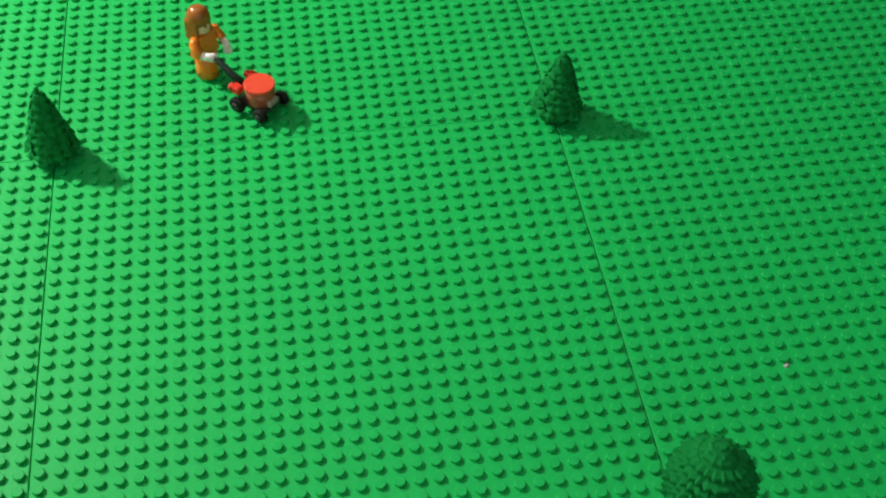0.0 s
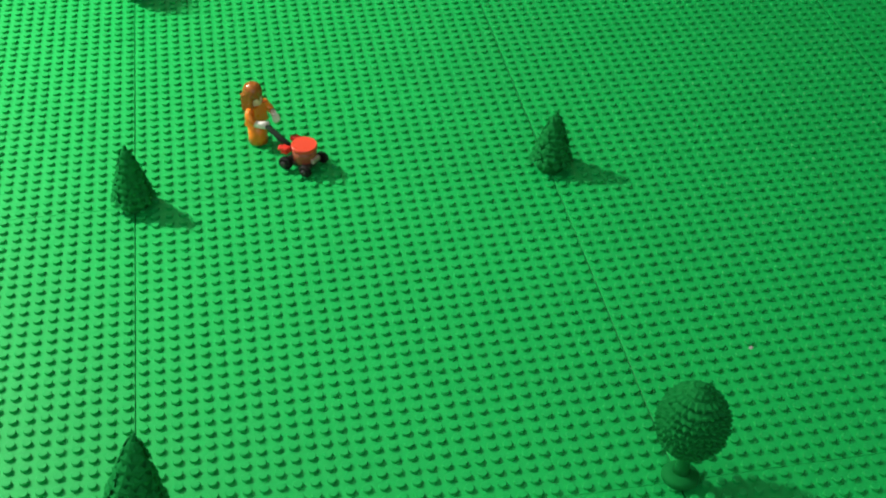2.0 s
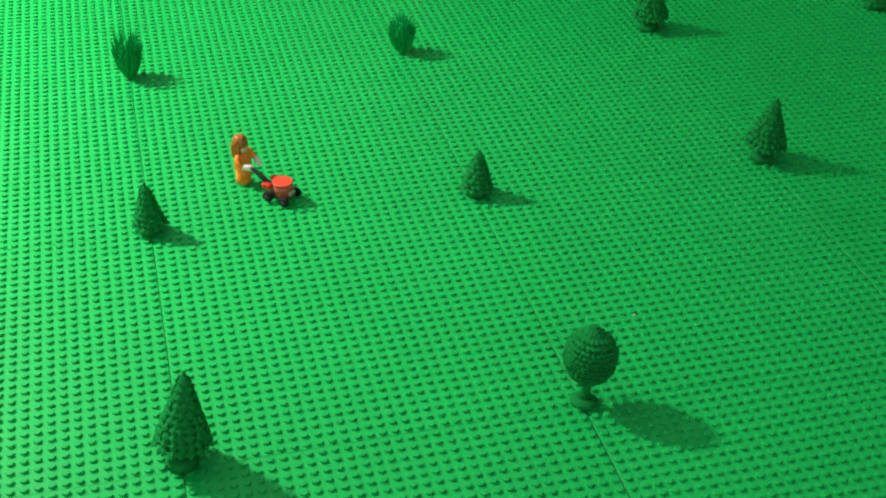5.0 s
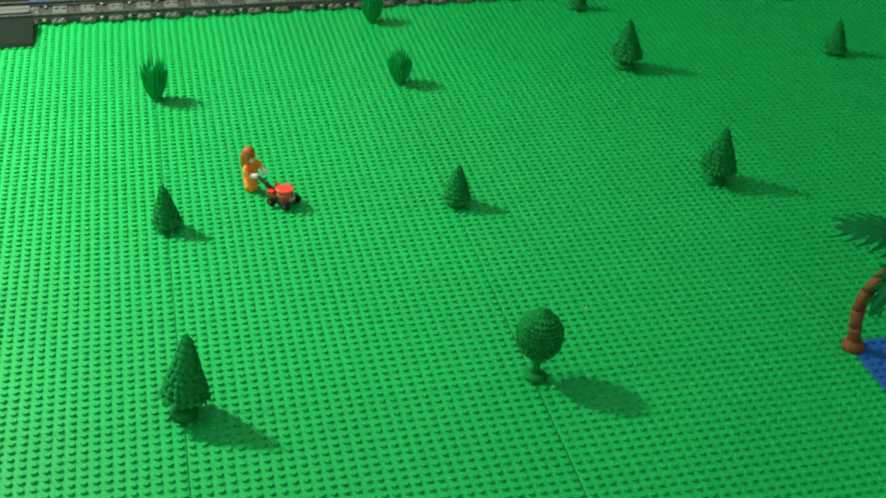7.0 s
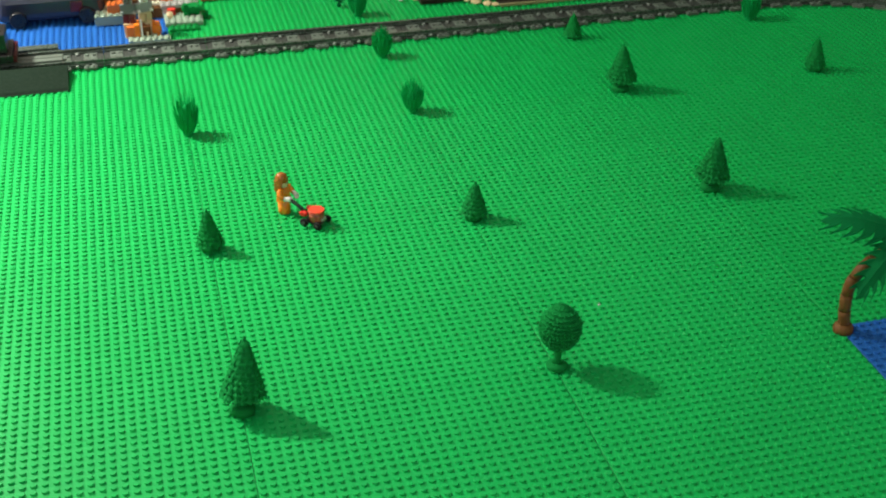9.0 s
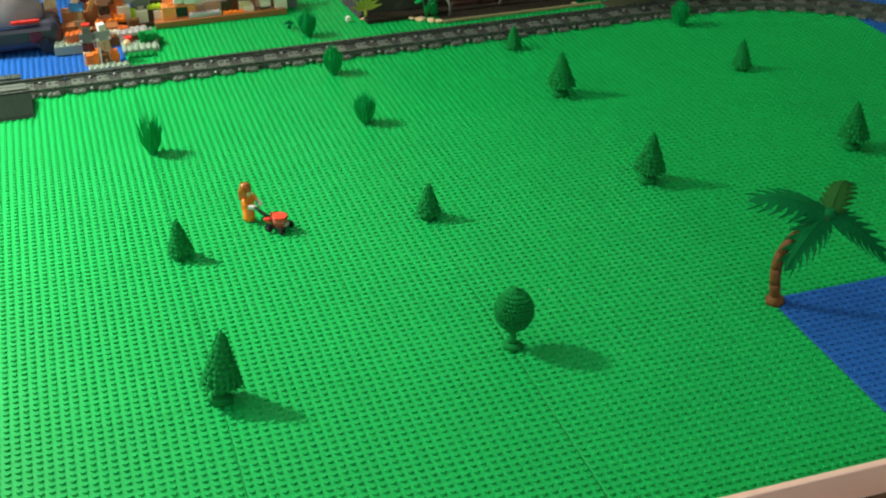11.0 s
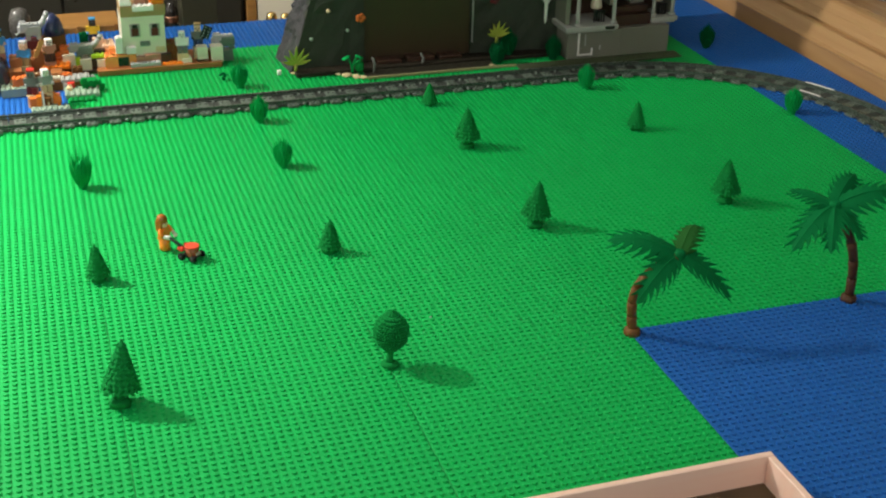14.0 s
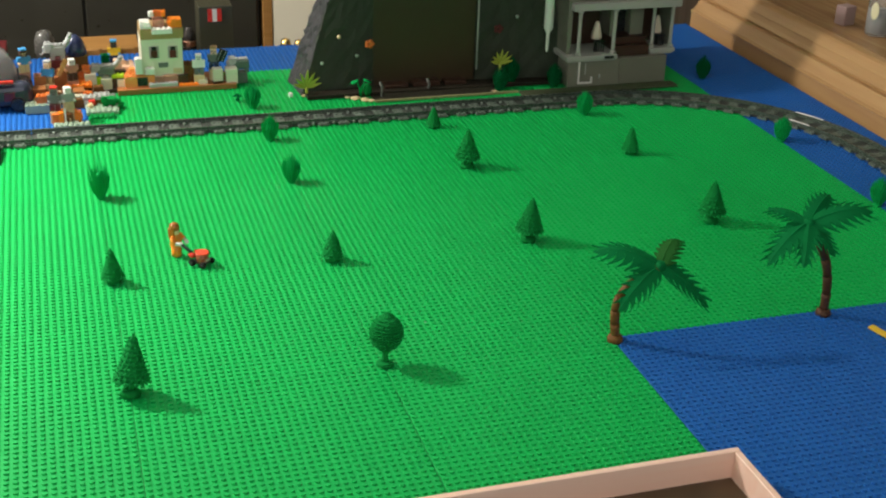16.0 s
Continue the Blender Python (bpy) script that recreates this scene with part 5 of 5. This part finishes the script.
    for x, y, z, mat in ((0.456, 0.872, 0.081, DKORANGE), (0.678, 0.866, 0.097, DKRED)):
        bm = bmesh.new()
        for k in range(5):
            a = 2 * math.pi * k / 5
            bmesh.ops.create_icosphere(bm, subdivisions=1, radius=0.0042, matrix=pose(x + 0.0050 * math.cos(a), y, z + 0.0042 * math.sin(a)) @ Matrix.Diagonal((1, 0.5, 1, 1)))
        part("flower", bm, mat, t, "orange flower")
    for k, (x0, x1) in enumerate(((0.480, 0.520), (0.530, 0.575), (0.585, 0.622))):
        bm = bmesh.new()
        box(bm, x0, x1, 0.858, 0.880, 0.0066, 0.012 + 0.002 * (k % 2), 0.0008)
        part("low_brick", bm, DKBROWN, t)
    bm = bmesh.new()
    tube(bm, [(0.552, 0.850, 0.0066), (0.554, 0.848, 0.014), (0.548, 0.846, 0.024)], [0.0026, 0.0022, 0.0014], 8)
    part("lever", bm, MIDGREY, t, "grey lever")
    bm = bmesh.new()
    tube(bm, [(0.467, 0.832, 0.0034), (0.468, 0.832, 0.018), (0.464, 0.832, 0.028)], [0.0020, 0.0018, 0.0018], 8)
    part("lever", bm, MIDGREY, t, "grey lever")


rock_hill()
spiky_plant(pose(0.348, 0.862, 0.0175), YGREEN, "yellow-green spiky plastic plant at the foot of the hill", length=0.036)
spiky_plant(pose(0.680, 0.855, 0.0400), YGREEN, "yellow-green spiky plastic plant growing on the dark hill", length=0.031)


def sprout(m):
    t = thing("sprout", m, "bright green plastic sprout with two broad leaves", "toy plant")
    for s in (-1, 1):
        bm = bmesh.new()
        tube(bm, [(0, 0, 0), (s * 0.002, 0, 0.014), (s * 0.006, -0.002, 0.024)], [0.0018, 0.0015, 0.0012], 7)
        part("stem", bm, BUSH, t)
        bm = bmesh.new()
        lathe(bm, [(0.001, -0.0008), (0.0058, -0.0003), (0.0060, 0.0004), (0.001, 0.0010)], 12, m=pose(s * 0.0105, -0.003, 0.0255, 20, s * 22, 0) @ Matrix.Diagonal((1.25, 0.7, 1, 1)))
        part("leaf", bm, BUSH, t)
    bm = bmesh.new()
    lathe(bm, [(0.004, 0.0), (0.0075, 0.005), (0.0070, 0.014), (0.003, 0.019)], 9, 0.012, 0.002)
    part("shrub", bm, LEAF, t)


sprout(pose(0.434, 0.842, 0.0050))


def sprig(m):
    t = thing("sprig", m, "tiny dark green leafy plastic sprig on the green baseplate", "toy plant")
    bm = bmesh.new()
    lathe(bm, [(0.0030, 0.0), (0.0030, 0.0030), (0.0012, 0.0040), (0.0010, 0.0100)], 9)
    part("stem", bm, DARKBUSH, t)
    for k in range(5):
        bm = bmesh.new()
        lathe(bm, [(0.0006, -0.0006), (0.0034, -0.0002), (0.0034, 0.0003), (0.0006, 0.0008)], 9,
              m=pose(0.0042 * math.cos(1.257 * k), 0.0042 * math.sin(1.257 * k), 0.0085 + 0.0012 * (k % 2), 0, 24, 72 * k) @ Matrix.Diagonal((1.35, 0.75, 1, 1)))
        part("leaf", bm, DARKBUSH, t)


sprig(pose(0.235, 0.868, 0.0018))


# ---- the grey columned house ----
def column(t, x, y, z0, z1):
    bm = bmesh.new()
    lathe(bm, [(0.0036, z0 + 0.0046), (0.0033, z0 + 0.010), (0.0032, z1 - 0.010), (0.0036, z1 - 0.0052)], 12, x, y)
    shaft = part("column", bm, HOUSEGREY, t)
    bm = bmesh.new()
    lathe(bm, [(0.0058, z0), (0.0058, z0 + 0.0028), (0.0044, z0 + 0.0045)], 12, x, y)
    part("column_base", bm, HOUSEGREY, shaft)
    bm = bmesh.new()
    lathe(bm, [(0.0042, z1 - 0.0050), (0.0056, z1 - 0.0030), (0.0056, z1)], 12, x, y)
    part("capital", bm, HOUSEGREY, shaft)


def balcony(t, x0, x1, y0, y1, lantern_x, lantern_y, size):
    bm = bmesh.new()
    box(bm, x0, x1, y0, y1, 0.0498, 0.0570, 0.0006)
    box(bm, x0 + 0.003, x1 - 0.003, y0 + 0.003, y1, 0.0462, 0.0497, 0.0006)
    part("balcony_floor", bm, HOUSEGREY, t)
    for k in range(5):
        x = lantern_x + 0.0042 * (k - 2) * size
        bm = bmesh.new()
        box(bm, x - 0.0010, x + 0.0010, lantern_y - 0.0145, lantern_y - 0.0125, 0.0572, 0.0742, 0.0003)
        part("baluster", bm, BLACK, t)
    bm = bmesh.new()
    box(bm, lantern_x - 0.0110 * size, lantern_x + 0.0110 * size, lantern_y - 0.0150, lantern_y - 0.0120, 0.0744, 0.0770, 0.0003)
    part("handrail", bm, BLACK, t)
    bm = bmesh.new()
    lathe(bm, [(0.0085 * size, 0.0775), (0.0094 * size, 0.0800), (0.0088 * size, 0.0860), (0.0066 * size, 0.0950), (0.0045 * size, 0.1040), (0.0018, 0.1080)], 16, lantern_x, lantern_y)
    lantern = part("lantern", bm, plastic("ivory_plastic", (0.84, 0.70, 0.54), 0.35), t, "ivory bell-shaped lantern")
    bm = bmesh.new()
    lathe(bm, [(0.0052, 0.0572), (0.0030, 0.0600), (0.0030, 0.0760), (0.0050, 0.0774)], 10, lantern_x, lantern_y)
    part("lantern_foot", bm, BLACK, lantern)


def column_house():
    t = thing("columned_house", pose(0, 0, 0.0018), "grey brick toy house with columns above a block plinth", "brick building")
    for name, b, mat in (
            ("plinth", (0.792, 0.8860, 0.822, 1.005, 0.0, 0.0460), PLINTH), ("plinth", (0.8866, 0.976, 0.824, 1.005, 0.0, 0.0460), PLINTH),
            ("recess_step", (0.8785, 0.9460, 0.8360, 0.8990, 0.0462, 0.0640), DKBROWN), ("recess_step", (0.8790, 0.9455, 0.8480, 0.8990, 0.0642, 0.0760), DKBROWN),
            ("rear_wall", (0.800, 0.990, 0.900, 0.910, 0.0572, 0.2350), PLINTH), ("side_wall", (0.788, 0.796, 0.8285, 0.899, 0.0572, 0.2350), PLINTH),
            ("pillar", (0.8775, 0.8860, 0.8560, 0.8990, 0.0762, 0.2350), PLINTH), ("pillar", (0.9180, 0.9420, 0.8600, 0.8990, 0.0762, 0.2350), PLINTH),
            # black sheet stands in for the darkness inside the doorway
            ("door_panel", (0.8865, 0.9175, 0.880, 0.888, 0.0762, 0.2000), BLACK), ("lintel", (0.792, 0.990, 0.815, 0.842, 0.1340, 0.1460), HOUSEGREY),
            ("upper_wall", (0.796, 0.986, 0.830, 0.841, 0.1462, 0.2350), PLINTH), ("side_wall", (0.986, 0.992, 0.845, 0.899, 0.0572, 0.2350), PLINTH),
            # unseen solid rear, added with the roof's edges set for the ledge shadow
            ("rear_block", (0.800, 0.986, 0.9105, 1.010, 0.0462, 0.2350), PLINTH), ("roof", (0.786, 0.994, 0.828, 1.018, 0.2355, 0.2520), PLINTH), ("trim", (0.8090, 0.8120, 0.8180, 0.8215, 0.006, 0.0455), WHITE),
            ("trim", (0.8123, 0.8330, 0.8180, 0.8215, 0.0060, 0.0090), WHITE), ("trim", (0.8333, 0.8360, 0.8180, 0.8215, 0.0060, 0.0180), WHITE),
            ("trim", (0.8480, 0.8505, 0.8185, 0.8215, 0.0140, 0.0220), HOUSEGREY), ("trim", (0.8215, 0.8235, 0.8195, 0.8215, 0.0220, 0.0420), HOUSEGREY),
            ("slot", (0.852, 0.868, 0.8085, 0.8118, 0.0515, 0.0560), BLACK)):
        bm = bmesh.new()
        box(bm, *b, 0.0006)
        part(name, bm, mat, t)
    balcony(t, 0.783, 0.8765, 0.812, 0.8995, 0.8490, 0.845, 1.0)
    balcony(t, 0.9465, 0.994, 0.832, 0.8995, 0.9700, 0.860, 0.85)
    for x, y in ((0.807, 0.822), (0.871, 0.822), (0.953, 0.842), (0.988, 0.842)):
        column(t, x, y, 0.0572, 0.1338)
    bm = bmesh.new()
    lathe(bm, [(0.0012, 0.0660), (0.0026, 0.0720), (0.0030, 0.0980), (0.0078, 0.1060), (0.0074, 0.1900), (0.0084, 0.1980), (0.0084, 0.1999)], 14, 0.7500, 0.8220)
    box(bm, 0.7420, 0.7875, 0.8170, 0.8270, 0.2002, 0.2120, 0.0006)
    part("drop_column", bm, WHITE, t, "pale hanging column at the corner")
    for x0, x1 in ((0.8130, 0.8700), (0.9500, 0.9850)):
        bm = bmesh.new()
        box(bm, x0, x1, 0.884, 0.888, 0.0572, 0.1960, 0.0004)
        part("shutter", bm, DKBROWN, t, "dark brown shutter behind the columns")


column_house()

# ---- behind the table ----
def background():
    t = thing("low_shelf", pose(0, 0, 0), "narrow dark shelf standing behind the layout table", "shelf")
    for name, b in (("shelf_board", (-0.80, 0.47, 1.200, 1.370, -0.100, -0.080)), ("side", (-0.80, -0.78, 1.205, 1.365, -0.75, -0.1005)), ("side", (0.45, 0.47, 1.205, 1.365, -0.75, -0.1005))):
        bm = bmesh.new()
        box(bm, *b, 0.001)
        part(name, bm, DARKCLOTH, t)
    t = thing("dark_cabinet", pose(0, 0, -0.75), "tall dark wooden cabinet against the far wall", "cabinet")
    bm = bmesh.new()
    box(bm, -1.70, 0.474, 2.112, 2.195, 0.0, 1.30, 0.003)
    part("carcass", bm, DARKCLOTH, t)
    for k in range(5):
        bm = bmesh.new()
        box(bm, -1.68 + 0.430 * k, -1.256 + 0.430 * k, 2.097, 2.1116, 0.02, 1.28, 0.002)
        d = part("door", bm, DARKCLOTH, t)
    t = thing("door_1", pose(0, 0, -0.75), "cream painted door with tan wooden frame", "door", kind="structure")
    bm = bmesh.new()
    box(bm, 0.478, 0.503, 2.094, 2.198, 0.0, 2.06, 0.002)
    part("frame", bm, CRATEWOOD, t)
    bm = bmesh.new()
    box(bm, 1.32, 1.35, 2.10, 2.198, 0.0, 2.06, 0.002)
    part("frame", bm, CRATEWOOD, t)
    bm = bmesh.new()
    box(bm, 0.505, 1.318, 2.097, 2.14, 0.005, 2.05, 0.002)
    part("leaf", bm, CREAM, t)
    t = thing("crate", pose(0.056, 1.30, -0.080), "orange-brown wooden crate on the dark shelf", "crate")
    bm = bmesh.new()
    box(bm, -0.052, 0.056, -0.045, 0.045, 0.0, 0.066, 0.002)
    part("body", bm, CRATEWOOD, t)
    for x in (-0.050, -0.020, 0.012, 0.044):
        bm = bmesh.new()
        box(bm, x, x + 0.008, -0.0485, -0.0452, 0.0, 0.068, 0.0006)
        part("slat", bm, CRATEWOOD, t)
    bm = bmesh.new()
    box(bm, 0.030, 0.040, -0.0492, -0.0487, 0.030, 0.052)
    part("tag", bm, SKIN, t, "small pale tag")
    bm = bmesh.new()
    lathe(bm, [(0.017, 0.0), (0.0185, 0.004), (0.0185, 0.034), (0.0150, 0.038), (0.0150, 0.046), (0.0185, 0.050), (0.0185, 0.078), (0.013, 0.092), (0.004, 0.096)], 18)
    solid("grey_ornament", bm, plastic("dusky_grey_glaze", (0.12, 0.115, 0.105), 0.25), "grey waisted jar-shaped ornament on the dark shelf", "ornament", m=pose(-0.058, 1.295, -0.080))
    t = thing("dark_bottle", pose(0.2065, 1.290, -0.080), "dark glossy bottle with a copper band on the dark shelf", "bottle")
    bm = bmesh.new()
    lathe(bm, [(0.0115, 0.0), (0.0125, 0.002), (0.0125, 0.072), (0.0105, 0.080), (0.0070, 0.084), (0.0070, 0.090)], 18)
    part("body", bm, plastic("dark_bottle_glaze", (0.030, 0.026, 0.022), 0.15), t)
    bm = bmesh.new()
    lathe(bm, [(0.0127, 0.054), (0.0131, 0.055), (0.0131, 0.064), (0.0127, 0.065)], 18)
    part("band", bm, metal("copper", (0.72, 0.36, 0.24), 0.3), t, "shiny copper band")
    t = thing("dark_box", pose(0.268, 1.300, -0.080), "upright dark olive box with a red and white tag", "box")
    bm = bmesh.new()
    box(bm, -0.044, 0.020, -0.030, 0.030, 0.0, 0.133, 0.001)
    part("body", bm, plastic("dark_olive_card", (0.060, 0.058, 0.034), 0.35), t)
    for k, mat in enumerate((RED, WHITE, RED)):
        bm = bmesh.new()
        box(bm, -0.027 + 0.0087 * k, -0.0185 + 0.0087 * k, -0.0318, -0.0302, 0.104, 0.128, 0.0)
        part("tag_stripe", bm, mat, t)
    t = thing("brass_ornament", pose(0.402, 1.270, -0.0795), "small shiny brass ornament with two knobs on a shelf", "ornament")
    for x, r, h in ((-0.014, 0.0105, 0.064), (0.012, 0.0095, 0.060)):
        bm = bmesh.new()
        lathe(bm, [(r, 0.0), (r * 0.6, 0.008), (r * 0.5, h * 0.55), (r * 1.1, h * 0.75), (r * 0.8, h * 0.95), (r * 0.2, h)], 14, x, 0)
        part("knob", bm, BRASS, t)
    for x, w, h, mat, text in ((-0.150, 0.050, 0.070, DKRED, "dark red box standing on the dark shelf"), (0.160, 0.030, 0.070, NAVY, "navy box standing on the dark shelf"),
                               (-0.250, 0.060, 0.090, DKBROWN, "dark brown box standing on the dark shelf")):
        bm = bmesh.new()
        box(bm, -w / 2, w / 2, -0.035, 0.035, 0.0, h, 0.001)
        solid("storage_box", bm, mat, text, "box", "boxes on the shelf", m=pose(x, 1.30, -0.080))


background()


# ---- on the ledge ----
def glass_jar(m):
    t = thing("glass_jar", m, "glass jar with blue-grey contents and a pale label on the ledge", "jar")
    bm = bmesh.new()
    lathe(bm, [(0.020, 0.0), (0.022, 0.003), (0.022, 0.060), (0.016, 0.070), (0.016, 0.080)], 24)
    part("body", bm, CLEAR, t)
    bm = bmesh.new()
    lathe(bm, [(0.0180, 0.004), (0.0190, 0.040), (0.010, 0.046)], 16)
    part("contents", bm, plastic("blue_grey_filling", (0.36, 0.37, 0.40), 0.4, 0.6), t)
    bm = bmesh.new()
    lathe(bm, [(0.007, 0.0), (0.009, 0.0005), (0.009, 0.001)], 18, m=pose(-0.0195, -0.011, 0.045, 0, -90, 30) @ Matrix.Diagonal((1.7, 0.8, 1, 1)))
    part("label", bm, plastic("pale_label_card", (0.75, 0.70, 0.45), 0.6), t, "pale oval label")


glass_jar(pose(1.345, 0.756, 0.0853))
bm = bmesh.new()
box(bm, -0.013, 0.013, -0.012, 0.012, 0.0, 0.034, 0.001)
solid("pinkish_box", bm, plastic("dusky_pink_card", (0.38, 0.26, 0.25), 0.5), "small dusky pink box standing on the oak ledge", "box", m=pose(1.325, 0.828, 0.0853, 0, 0, 12))
